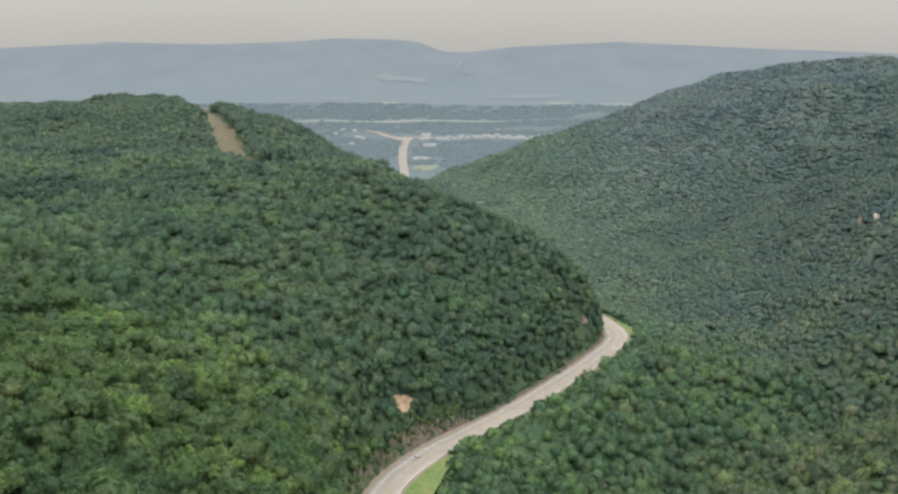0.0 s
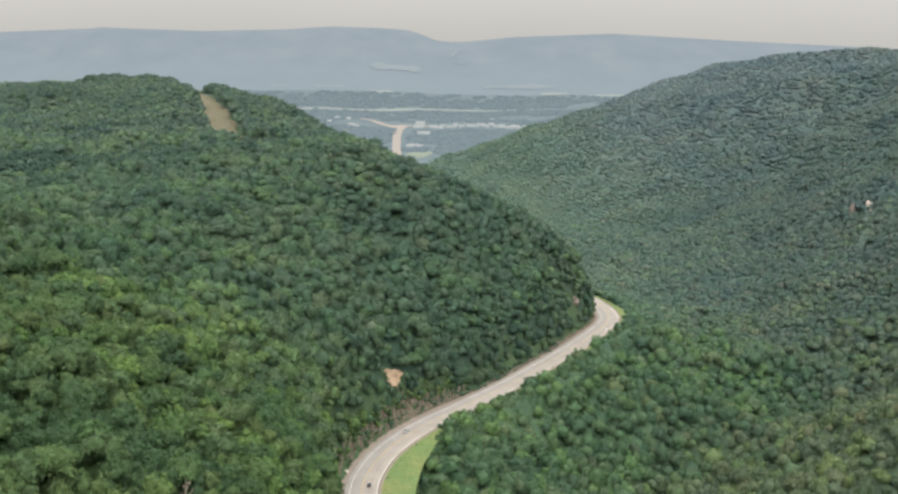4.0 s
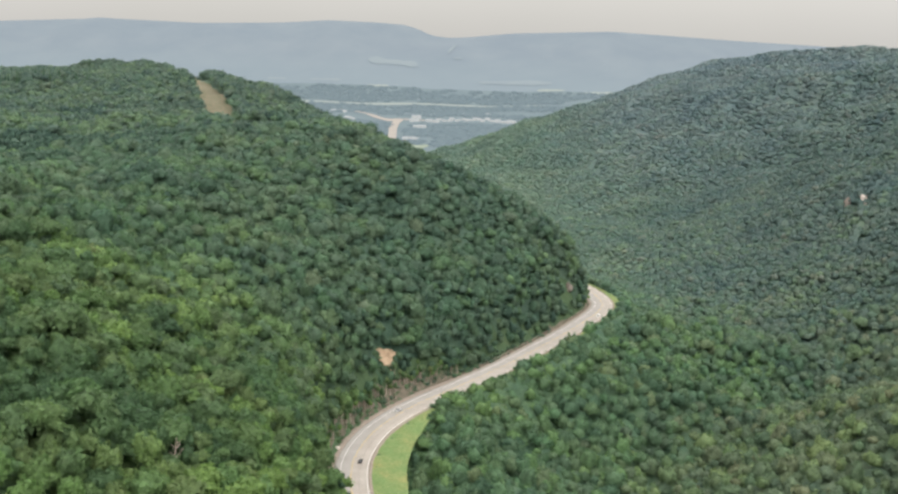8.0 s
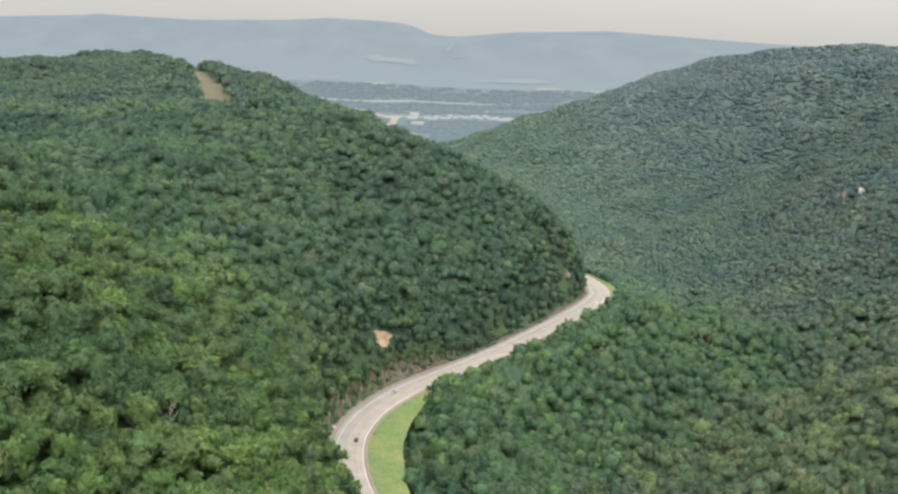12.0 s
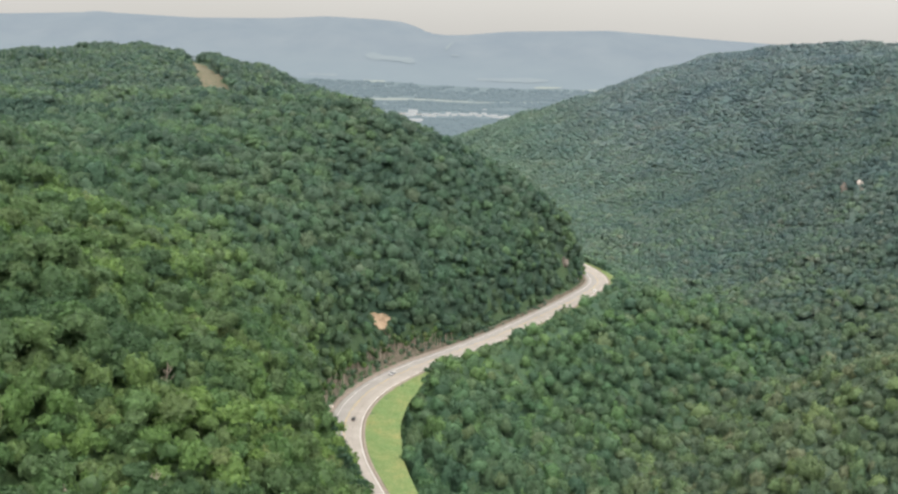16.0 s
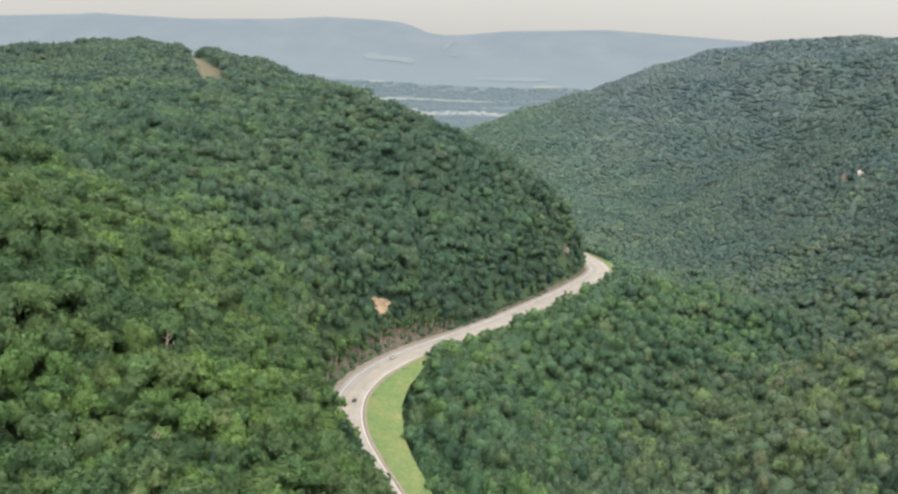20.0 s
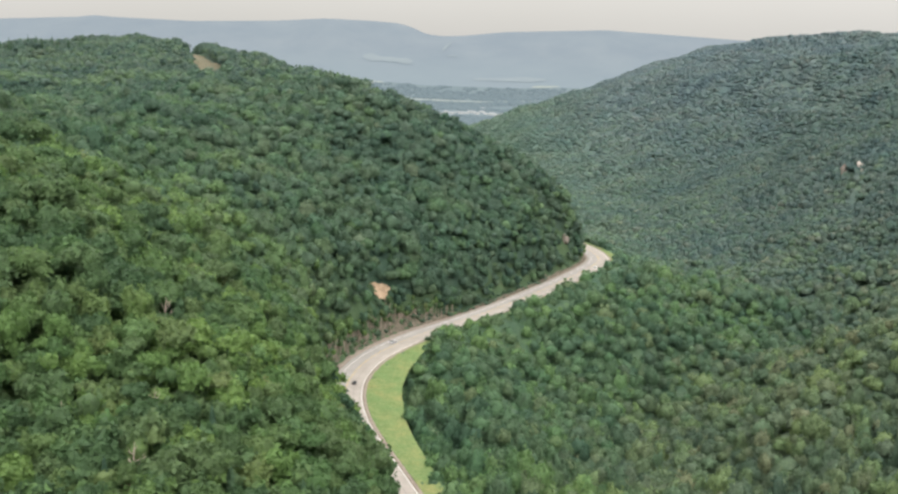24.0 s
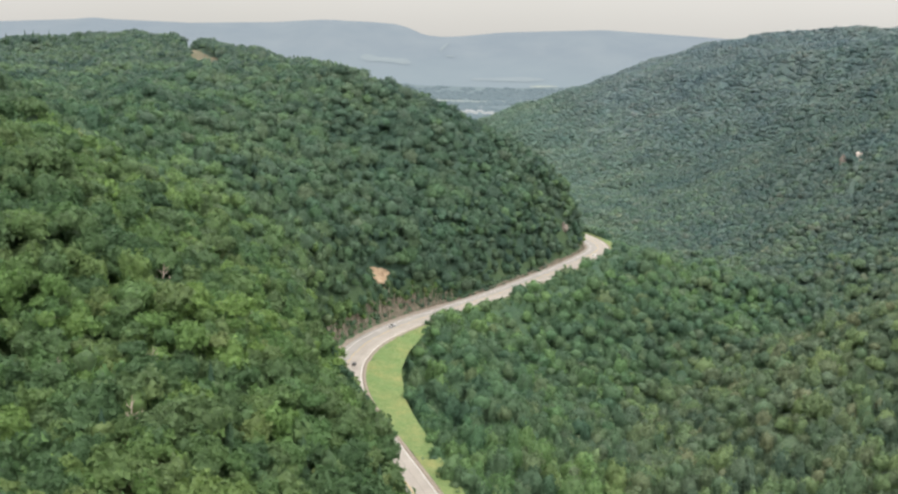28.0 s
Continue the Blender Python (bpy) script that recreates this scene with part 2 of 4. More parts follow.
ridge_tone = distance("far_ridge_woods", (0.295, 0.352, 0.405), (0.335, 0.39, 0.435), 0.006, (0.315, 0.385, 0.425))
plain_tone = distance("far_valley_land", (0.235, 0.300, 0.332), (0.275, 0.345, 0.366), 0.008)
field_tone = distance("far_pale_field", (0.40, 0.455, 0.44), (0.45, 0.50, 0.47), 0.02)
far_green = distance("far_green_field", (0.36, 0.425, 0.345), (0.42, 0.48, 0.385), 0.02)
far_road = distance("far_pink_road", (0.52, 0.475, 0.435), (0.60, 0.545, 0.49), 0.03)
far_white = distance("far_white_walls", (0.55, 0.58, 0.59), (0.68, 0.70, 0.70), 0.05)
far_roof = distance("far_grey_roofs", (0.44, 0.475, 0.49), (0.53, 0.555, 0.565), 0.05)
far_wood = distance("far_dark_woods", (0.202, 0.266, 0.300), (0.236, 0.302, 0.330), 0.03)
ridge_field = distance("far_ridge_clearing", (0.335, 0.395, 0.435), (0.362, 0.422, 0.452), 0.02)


# ---- building aids ----
def link_mesh(name, mesh, material, parent=None, label=""):
    mesh.materials.append(material)
    ob = new(name, mesh)
    if parent is not None:
        ob.parent = parent
    if label:
        ob["label"] = label
    return ob


def part(name, bm, material, parent=None, label="", smooth=False):
    mesh = bpy.data.meshes.new(name)
    bm.to_mesh(mesh)
    bm.free()
    if smooth:
        mesh.polygons.foreach_set("use_smooth", [True] * len(mesh.polygons))
    return link_mesh(name, mesh, material, parent, label)


def from_arrays(name, verts, tris, tone=None, smooth=True):
    """A mesh of triangles from arrays, with a leaf colour for each corner point."""
    mesh = bpy.data.meshes.new(name)
    verts, tris = np.asarray(verts, np.float32), np.asarray(tris, np.int32)
    mesh.vertices.add(len(verts))
    mesh.vertices.foreach_set("co", verts.ravel())
    mesh.loops.add(tris.size)
    mesh.loops.foreach_set("vertex_index", tris.ravel())
    mesh.polygons.add(len(tris))
    mesh.polygons.foreach_set("loop_start", np.arange(0, tris.size, 3, dtype=np.int32))
    if smooth:
        mesh.polygons.foreach_set("use_smooth", np.ones(len(tris), bool))
    if tone is not None:
        mesh.attributes.new("tone", "FLOAT_COLOR", "POINT").data.foreach_set("color", np.c_[tone, np.ones(len(tone))].astype(np.float32).ravel())
    mesh.update(calc_edges=True)
    return mesh


def box(bm, x0, x1, y0, y1, z0, z1, bevel=0.0):
    made = bmesh.ops.create_cube(bm, size=1.0)["verts"]
    for v in made:
        v.co = Vector(((x0 + x1) / 2 + v.co.x * (x1 - x0), (y0 + y1) / 2 + v.co.y * (y1 - y0), (z0 + z1) / 2 + v.co.z * (z1 - z0)))
    if bevel:
        edges = list({e for v in made for e in v.link_edges})
        bmesh.ops.bevel(bm, geom=edges, offset=bevel, segments=2, affect="EDGES")
    return made


def wave(x, y, size, seed):
    """A smooth random swell of about +-1."""
    rng = np.random.RandomState(seed)
    total = np.zeros_like(np.asarray(x, float))
    for _ in range(7):
        turn, phase, k = rng.uniform(0, 6.283), rng.uniform(0, 6.283), rng.uniform(0.7, 1.7) * 6.283 / size
        total += np.sin((x * math.cos(turn) + y * math.sin(turn)) * k + phase)
    return total / 2.6


# ---- the lie of the land: heights along its main lines, road level 0 ----
ROAD = [(62, 60), (52, 140), (32, 220), (10, 285), (-3, 328), (-13, 360), (-23, 392), (-31, 422), (-35, 452), (-34, 480),
        (-26, 512), (-9, 546), (15, 580), (43, 620), (77, 676), (105, 726), (126, 772), (129, 803), (122, 838), (106, 876), (78, 928), (38, 992)]
SPUR = [(-455, 1090, 124), (-406, 1100, 127), (-362, 1257, 142), (-319, 1330, 134), (-239, 1250, 132), (-157, 1125, 118), (-79, 975, 99),
        (-30, 890, 90), (12, 830, 78), (62, 800, 63), (90, 790, 47), (110, 806, 20)]
FLANK = [(-79, 206, 62), (-18, 210, 43), (-93, 264, 80), (-62, 270, 63), (-22, 275, 37), (-17, 303, 19), (-28, 328, 24), (-84, 290, 74), (-112, 293, 91), (-51, 376, 45), (-157, 383, 100),
         (-85, 465, 59), (-122, 690, 98), (-83, 705, 97), (-21, 600, 39), (47, 716, 49), (88, 772, 50), (-190, 985, 110), (-323, 1436, 134), (-224, 702, 103),
         (-36, 560, 24), (-300, 830, 106), (-62, 480, 33), (-60, 420, 36)]
FOLDS = [(-46, 552, 43), (-86, 518, 64), (-147, 513, 94), (-114, 619, 90), (-115, 463, 74), (-122, 368, 84), (-83, 334, 67), (94, 745, 12), (25, 651, 33), (-19, 648, 51), (-67, 631, 70), (-161, 426, 100)]
BEHIND = [(-380, 900, 114), (-440, 1040, 122), (-600, 800, 100), (-320, 420, 112), (-520, 1020, 118), (-620, 1300, 122), (-250, 150, 110), (-420, 0, 120), (-100, 40, 50), (-150, -250, 60), (-100, 1250, 62),
          (45, 980, 25), (-220, 1560, 70), (-420, 1700, 80), (-20, 1250, 12), (-900, 600, 120), (-900, 1500, 130), (-1400, 900, 120), (-1200, 1900, 60)]
CREEK = [(70, 330, -38), (87, 429, -42), (110, 532, -52), (168, 598, -53), (214, 648, -46), (262, 672, -54), (284, 738, -38), (200, 835, -50), (270, 850, -38), (252, 1040, -38), (246, 1260, -40), (245, 1480, -43),
         (140, 1400, -38), (20, 1600, -36), (100, 200, -36), (130, 60, -34), (-10, 1800, -40), (-70, 1910, -40)]
TOE = [(38, 566, -13), (70, 610, -14), (105, 665, -14), (129, 657, -14), (145, 621, -26), (140, 715, -13), (176, 737, -13), (220, 729, -25), (158, 780, -14), (162, 830, -24),
       (114, 617, -20), (20, 480, -12), (25, 420, -12), (30, 370, -12), (45, 310, -14), (0, 530, -5), (148, 880, -18)]
RIGHT = [(192, 495, -21), (219, 486, -8), (195, 442, -26), (163, 443, -31), (248, 602, -17), (214, 616, -36), (318, 715, -31), (325, 754, -24), (316, 850, -27), (364, 880, -2), (315, 987, -24), (359, 1010, -4), (392, 1032, 21),
         (424, 1040, 44), (347, 1285, -14), (320, 1495, -18), (448, 1392, 14), (250, 440, 4), (340, 500, 32),
         (160, 350, -16), (300, 340, 26), (500, 600, 62), (450, 250, 60), (600, 820, 85), (700, 1150, 135), (540, 1250, 70), (520, 1500, 62), (680, 1600, 140)]
RIGHT_CREST = [(545, 2000, 156), (458, 2000, 138), (352, 2000, 102), (246, 2000, 62), (130, 1980, 26), (40, 1940, -14), (680, 1980, 168), (850, 1900, 176), (1000, 1700, 180), (1100, 1200, 160),
               (1000, 700, 120), (900, 200, 90), (500, -200, 40), (1600, 1200, 150), (1600, 200, 100)]
FOOT = [(-80, 2050, -32), (250, 2180, -6), (500, 2260, 30), (800, 2300, 60), (-300, 2050, -30), (-700, 2150, 0), (1400, 2250, 80), (0, -300, 0), (-180, 1850, -30)]


def road_points(step=2.0):
    """The road's centre line, sampled evenly along a smooth curve."""
    p = np.array(ROAD, float)
    q = np.vstack([2 * p[0] - p[1], p, 2 * p[-1] - p[-2]])
    out = []
    for a, b, c, d in zip(q, q[1:], q[2:], q[3:]):
        for u in np.linspace(0, 1, 24, endpoint=False):
            out.append(0.5 * (2 * b + (c - a) * u + (2 * a - 5 * b + 4 * c - d) * u * u + (3 * b - a - 3 * c + d) * u ** 3))
    out = np.array(out)
    far = np.r_[0, np.cumsum(np.hypot(*np.diff(out, axis=0).T))]
    s = np.arange(0, far[-1], step)
    line = np.stack([np.interp(s, far, out[:, 0]), np.interp(s, far, out[:, 1])], 1)
    way = np.gradient(line, axis=0)
    way /= np.linalg.norm(way, axis=1)[:, None]
    return line, np.stack([-way[:, 1], way[:, 0]], 1)


LINE, LEFT = road_points()


def beside_road(x, y):
    """How far a place lies to the left of the road's middle (right: minus), and how far along."""
    x, y = np.atleast_1d(np.asarray(x, float)), np.atleast_1d(np.asarray(y, float))
    side, along = np.empty(len(x)), np.empty(len(x), int)
    for k in range(0, len(x), 4000):
        dx, dy = x[k:k + 4000, None] - LINE[:, 0], y[k:k + 4000, None] - LINE[:, 1]
        far = dx * dx + dy * dy
        near = far.argmin(1)
        n = np.arange(len(near))
        along[k:k + 4000] = near
        side[k:k + 4000] = np.sqrt(far[n, near]) * np.sign(dx[n, near] * LEFT[near, 0] + dy[n, near] * LEFT[near, 1])
    return side, along


KNOTS = np.array(SPUR + FLANK + FOLDS + BEHIND + CREEK + TOE + RIGHT + RIGHT_CREST + FOOT + [(x, y, 0.0) for x, y in ROAD], float)


def spline(r):
    return r * r * np.log(r + 1e-9)


def ease(x, a, b):
    u = np.clip((x - a) / (b - a), 0, 1)
    return u * u * (3 - 2 * u)


def swell(x, y):
    """Hummocks everywhere, and spurs and hollows running down the far valley side."""
    side, _ = beside_road(x, y)
    z = (wave(x, y, 130, 3) * 3.0 + wave(x, y, 47, 4) * 1.0) * ease(np.abs(side), 20, 90)
    fold = np.sin((y + 0.35 * x + 26 * wave(x, y, 260, 5)) * 6.283 / 205)
    return z + (11.0 * fold + wave(x, y, 90, 6) * 3.0) * ease(x - 0.18 * y, 90, 300) * ease(y, 800, 1150) * (1 - 0.7 * ease(y, 1750, 1960))


def settle():
    """Weights of a thin plate laid over the lines of the land."""
    p = KNOTS[:, :2] / 500
    k = spline(np.linalg.norm(p[:, None] - p[None], axis=2)) + 0.0015 * np.eye(len(p))
    q = np.c_[np.ones(len(p)), p]
    full = np.block([[k, q], [q.T, np.zeros((3, 3))]])
    return np.linalg.solve(full, np.r_[KNOTS[:, 2] - swell(KNOTS[:, 0], KNOTS[:, 1]), 0, 0, 0])


PLATE = settle()


def land(x, y):
    """The height of the ground."""
    x, y = np.atleast_1d(np.asarray(x, float)), np.atleast_1d(np.asarray(y, float))
    z = np.empty(len(x))
    p = KNOTS[:, :2] / 500
    for n in range(0, len(x), 20000):
        q = np.stack([x[n:n + 20000], y[n:n + 20000]], 1) / 500
        z[n:n + 20000] = spline(np.linalg.norm(q[:, None] - p[None], axis=2)) @ PLATE[:-3] + PLATE[-3] + q @ PLATE[-2:]
    side, _ = beside_road(x, y)
    z += swell(x, y)
    flat = np.where(side > 0, ease(side, 12.0, 20.0), ease(-side, 9.5, 30.0))
    z = np.where(side > 0, np.maximum(z, 0.8 * np.maximum(side - 12, 0) * (side < 45)), z)
    return z * flat - 0.3 * (1 - flat)


def steps(*stretches):
    return np.unique(np.concatenate([np.arange(a, b + 0.01, s) for a, b, s in stretches]))


def grid_mesh(name, xs, ys, height):
    gx, gy = np.meshgrid(xs, ys)
    z = height(gx.ravel(), gy.ravel())
    i = np.arange(len(xs) * len(ys)).reshape(len(ys), len(xs))
    a, b, c, d = i[:-1, :-1].ravel(), i[:-1, 1:].ravel(), i[1:, 1:].ravel(), i[1:, :-1].ravel()
    return from_arrays(name, np.stack([gx.ravel(), gy.ravel(), z], 1), np.r_[np.stack([a, b, c], 1), np.stack([a, c, d], 1)])


xs = steps((-1500, -480, 60), (-480, -120, 8), (-120, 200, 4), (200, 640, 8), (640, 1700, 50))
ys = steps((-300, -60, 40), (-60, 180, 8), (180, 440, 6), (440, 640, 3.5), (640, 900, 6), (900, 1300, 8), (1300, 2300, 20))
ground = link_mesh("ground", grid_mesh("ground", xs, ys, land), forest_floor)
tagged(ground, "wooded hill ground of brown leaf litter and earth", "ground", kind="structure")


# ---- the road and its verges ----
def ribbon(name, a, b, za, zb, material, parent=None, first=0, last=None, label="", under=0.0, rough=0.0, cross=1):
    """A strip along the road from a to b metres left of its middle, at those heights; under: its thickness."""
    n = len(LINE)
    pick = np.arange(first, n if last is None else min(last, n))
    a, b = (np.broadcast_to(np.asarray(v, float), n)[pick] for v in (a, b))
    rows = []
    for c in np.linspace(0, 1, cross + 1):
        off = a + (b - a) * c
        xy = LINE[pick] + LEFT[pick] * off[:, None]
        z = za + (zb - za) * c + rough * wave(xy[:, 0], xy[:, 1], 9, 7) * (0 < c) + 0 * off
        rows.append(np.c_[xy, z])
    rows = np.array(rows)
    count, width = len(pick), cross + 1
    verts = rows.reshape(-1, 3)
    i = np.arange(len(verts)).reshape(width, count)
    f = lambda a, b, c, d: np.r_[np.stack([a, b, c], 1), np.stack([a, c, d], 1)]  # noqa: E731
    tris = [f(i[:-1, :-1].ravel(), i[:-1, 1:].ravel(), i[1:, 1:].ravel(), i[1:, :-1].ravel())[:, ::-1]]
    if under:
        low = i + len(verts)
        verts = np.r_[verts, verts - (0, 0, under)]
        tris.append(f(i[0, :-1], low[0, :-1], low[0, 1:], i[0, 1:])[:, ::-1])
        tris.append(f(i[-1, :-1], i[-1, 1:], low[-1, 1:], low[-1, :-1])[:, ::-1])
    return link_mesh(name, from_arrays(name, verts, np.concatenate(tris), smooth=False), material, parent, label)


def at_y(y):
    """The road station nearest to that y."""
    return int(np.abs(LINE[:, 1] - y).argmin())


road = ribbon("road", -7.0, 8.4, 0.0, 0.0, asphalt, under=0.4, cross=4)
tagged(road, "pale worn asphalt highway curving round the wooded hill", "road", kind="structure")
ribbon("resurfaced_lane", 1.25, 8.35, 0.005, 0.005, grey_asphalt, road, label="grey resurfaced lane and paved shoulder", cross=2)
ribbon("edge_line", 6.0, 6.22, 0.010, 0.010, white_line, road, label="white edge line")
ribbon("edge_line", -6.5, -6.28, 0.006, 0.006, white_line, road, label="white edge line")
ribbon("centre_line", 0.70, 0.86, 0.006, 0.006, yellow_line, road, label="yellow centre line")
ribbon("centre_line", 1.02, 1.18, 0.006, 0.006, yellow_line, road, label="yellow centre line")
ribbon("crack_seal", -2.75, -2.6, 0.005, 0.005, dark_seal, road, label="dark sealed joint")
tagged(ribbon("drain_gutter", 8.4, 9.0, -0.10, -0.12, dark_seal, under=0.3), "dark paved drain between road and gravel", "gutter", kind="structure")
tagged(ribbon("gravel_shoulder", -8.6, -7.0, -0.1, -0.02, gravel, under=0.3), "tan gravel edge beside the grass verge", "shoulder", kind="structure")

# the cut bank climbs from the shoulder to the trees
tall = 1.2 + 1.1 * ease(LINE[:, 1], 400, 470) * (1 - ease(LINE[:, 1], 545, 610)) + 0.5 * wave(LINE[:, 0], LINE[:, 1], 60, 9) + 0.4 * wave(LINE[:, 0], LINE[:, 1], 17, 10)
shoulder_wide = 9.4 + 2.6 * ease(LINE[:, 1], 400, 450) - 1.6 * ease(LINE[:, 1], 560, 620)
bank_wide = shoulder_wide + np.clip(tall * 1.25, 1.2, 9)
shoulder = ribbon("gravel_shoulder", 9.0, shoulder_wide, -0.06, 0.12, gravel, under=0.3, rough=0.06, cross=3)
tagged(shoulder, "tan gravel shoulder along the cut side of the highway", "shoulder", kind="structure")
def bank_mesh():
    """The raw cut face from the gravel up under the first trees, laid over the slope."""
    reach = bank_wide + 0.5 + 1.3 * ease(LINE[:, 1], 425, 455) * (1 - ease(LINE[:, 1], 560, 600))
    rows = []
    for c in np.linspace(0, 1, 10):
        xy = LINE + LEFT * (shoulder_wide + (reach - shoulder_wide) * c)[:, None]
        swell = 0.25 * wave(xy[:, 0], xy[:, 1], 9, 7) + 0.12 * wave(xy[:, 0], xy[:, 1], 3.5, 8)
        rows.append(np.c_[xy, np.maximum(land(xy[:, 0], xy[:, 1]), -0.1) + 0.15 + (1.1 + swell) * min(1.0, c * 4)])
    verts = np.concatenate(rows)
    i = np.arange(len(verts)).reshape(len(rows), len(LINE))
    a, b, c, d = i[:-1, :-1].ravel(), i[:-1, 1:].ravel(), i[1:, 1:].ravel(), i[1:, :-1].ravel()
    return from_arrays("cut_bank", verts, np.r_[np.stack([a, b, c], 1), np.stack([a, c, d], 1)])


bank = link_mesh("cut_bank", bank_mesh(), bank_soil)
tagged(bank, "eroded brown earth bank cut beside the highway", "earth bank", kind="structure")


# grass verge on the open side
def verge_width(y):
    y = np.asarray(y, float)
    return np.interp(y, [250, 300, 340, 400, 440, 480, 515, 540, 560, 610, 650, 690, 720, 775, 800, 835, 870], [5, 6, 8, 12.5, 16, 16, 13, 7, 2, 2, 4, 3, 1, 4, 6, 4, 2])


vw = verge_width(LINE[:, 1])
tagged(ribbon("grass_verge", -8.6 - vw, -8.6, -0.05 - 0.035 * vw, -0.06, grass, rough=0.25, cross=8), "bright mown grass verge along the highway", "grass", kind="structure")


# ---- trees ----
def sphere(level):
    bm = bmesh.new()
    bmesh.ops.create_icosphere(bm, subdivisions=level, radius=1.0)
    v = np.array([p.co[:] for p in bm.verts])
    f = np.array([[p.index for p in t.verts] for t in bm.faces])
    bm.free()
    return v, f


BALLS = {n: sphere(n) for n in (1, 2, 3)}


def lobed(ways, lobes, core):
    """How far out a crown reaches each way: a body with rounded puffs of leaves."""
    turn = np.arccos(np.clip(ways @ lobes[:, :3].T, -1, 1)) / lobes[:, 4]
    return core + (np.sqrt(np.clip(1 - turn * turn, 0, 1)) * lobes[:, 3]).max(1)


def crown(seed, level, leaves, size, lobe_count=12, wide=(0.45, 0.8), tall=0.95, skirt=-0.2, ragged=0.4, core=0.62, fray=0.13):
    """One broadleaf crown of radius about 1 round its middle: a body of puffs, frayed with leaf sprays."""
    rng = np.random.RandomState(seed)
    lobes = rng.normal(size=(lobe_count, 3))
    lobes[:, 2] = np.abs(lobes[:, 2]) * 0.9 - 0.25
    lobes /= np.linalg.norm(lobes, axis=1)[:, None]
    lobes = np.c_[lobes, rng.uniform(0.2, 1.06 - core, lobe_count), rng.uniform(*wide, lobe_count)]
    v, f = BALLS[level]
    body = v * (lobed(v, lobes, core) * (0.92 if leaves else 1.0) + rng.uniform(-0.1, 0.1, len(v)))[:, None]
    body[:, 2] *= tall
    f = f[(v[f][:, :, 2] > skirt).any(1)]
    if not leaves:
        return body, f
    d = rng.normal(size=(leaves, 3))
    d[:, 2] = np.abs(d[:, 2] + 0.35) - 0.3
    d /= np.linalg.norm(d, axis=1)[:, None]
    mid = d * (lobed(d, lobes, core) * rng.uniform(1 - fray, 1 + fray, leaves))[:, None]
    mid[:, 2] *= tall
    n = d + rng.normal(size=(leaves, 3)) * ragged
    n /= np.linalg.norm(n, axis=1)[:, None]
    u = np.cross(n, rng.normal(size=(leaves, 3)))
    u /= np.linalg.norm(u, axis=1)[:, None]
    w = np.cross(n, u)
    s = (size * rng.uniform(0.6, 1.4, leaves))[:, None]
    tri = np.stack([mid + u * s, mid - u * s * 0.5 + w * s * 0.8, mid - u * s * 0.5 - w * s * 0.8], 1).reshape(-1, 3)
    return np.r_[body, tri], np.r_[f, len(body) + np.arange(3 * leaves).reshape(-1, 3)]


def pine(seed, tiers, spokes):
    """One pine crown: ragged drooping tiers round a thin top, radius 1 and 2.6 high about its middle."""
    rng = np.random.RandomState(seed)
    verts, tris = [], []
    for k in range(tiers):
        u = k / tiers
        z, r = -1.0 + 2.3 * u, (1 - u) ** 0.8 * rng.uniform(0.75, 1.0)
        top = len(verts)
        verts.append((0, 0, z + 0.75 * (1 - u * 0.4)))
        for s in range(spokes):
            turn = 6.283 * (s + rng.uniform(-0.3, 0.3)) / spokes
            reach = (r + 0.08) * (rng.uniform(0.8, 1.15) if s % 2 else rng.uniform(0.45, 0.7))
            verts.append((reach * math.cos(turn), reach * math.sin(turn), z + rng.uniform(-0.1, 0.1)))
        tris += [(top, top + 1 + s, top + 1 + (s + 1) % spokes) for s in range(spokes)]
    return np.array(verts), np.array(tris)


def scatter(x0, x1, y0, y1, space, seed):
    """Places for trees on a shaken triangular grid."""
    rng = np.random.RandomState(seed)
    gx, gy = np.meshgrid(np.arange(x0, x1, space), np.arange(y0, y1, space * 0.87))
    gx = gx + (np.arange(len(gx)) % 2)[:, None] * space / 2
    shake = rng.uniform(-0.43, 0.43, (2, gx.size)) * space
    return gx.ravel() + shake[0], gy.ravel() + shake[1]


CUT = np.array([(-158, 884), (-173, 915), (-198, 975), (-246, 1130), (-282, 1230), (-308, 1300), (-343, 1450), (-384, 1620), (-410, 1730)], float)   # the power line clearing
SLIP = (-26.3, 566.5)


def from_cut(x, y):
    best = np.full(len(x), 1e9)
    for a, b in zip(CUT, CUT[1:]):
        u = np.clip(((x - a[0]) * (b - a)[0] + (y - a[1]) * (b - a)[1]) / ((b - a) @ (b - a)), 0, 1)
        best = np.minimum(best, np.hypot(x - a[0] - u * (b - a)[0], y - a[1] - u * (b - a)[1]))
    return best


def wooded(x, y):
    """Where trees stand: off the road, its verge and bank, the clearing, the landslip and the rocks."""
    side, along = beside_road(x, y)
    keep = np.where(side > 0, side > bank_wide[along] + np.where(y < 340, -0.5, np.where(y < 415, -1.9, 0.4)) + np.clip(316 - y, 0, 60) * 0.35, -side > 9.8 + vw[along] + 1.5 * wave(x, y, 19, 61) + 1.1 * wave(x, y, 8, 62))
    keep &= from_cut(x, y) > np.where(y < 1150, 14.0, np.where(y < 1380, 17.0, 24.0))
    keep &= ~((np.abs(x + 86) < 18) & (y > 1820)) & (np.hypot((x + 48) / 34, (y - 2020) / 60) > 1)
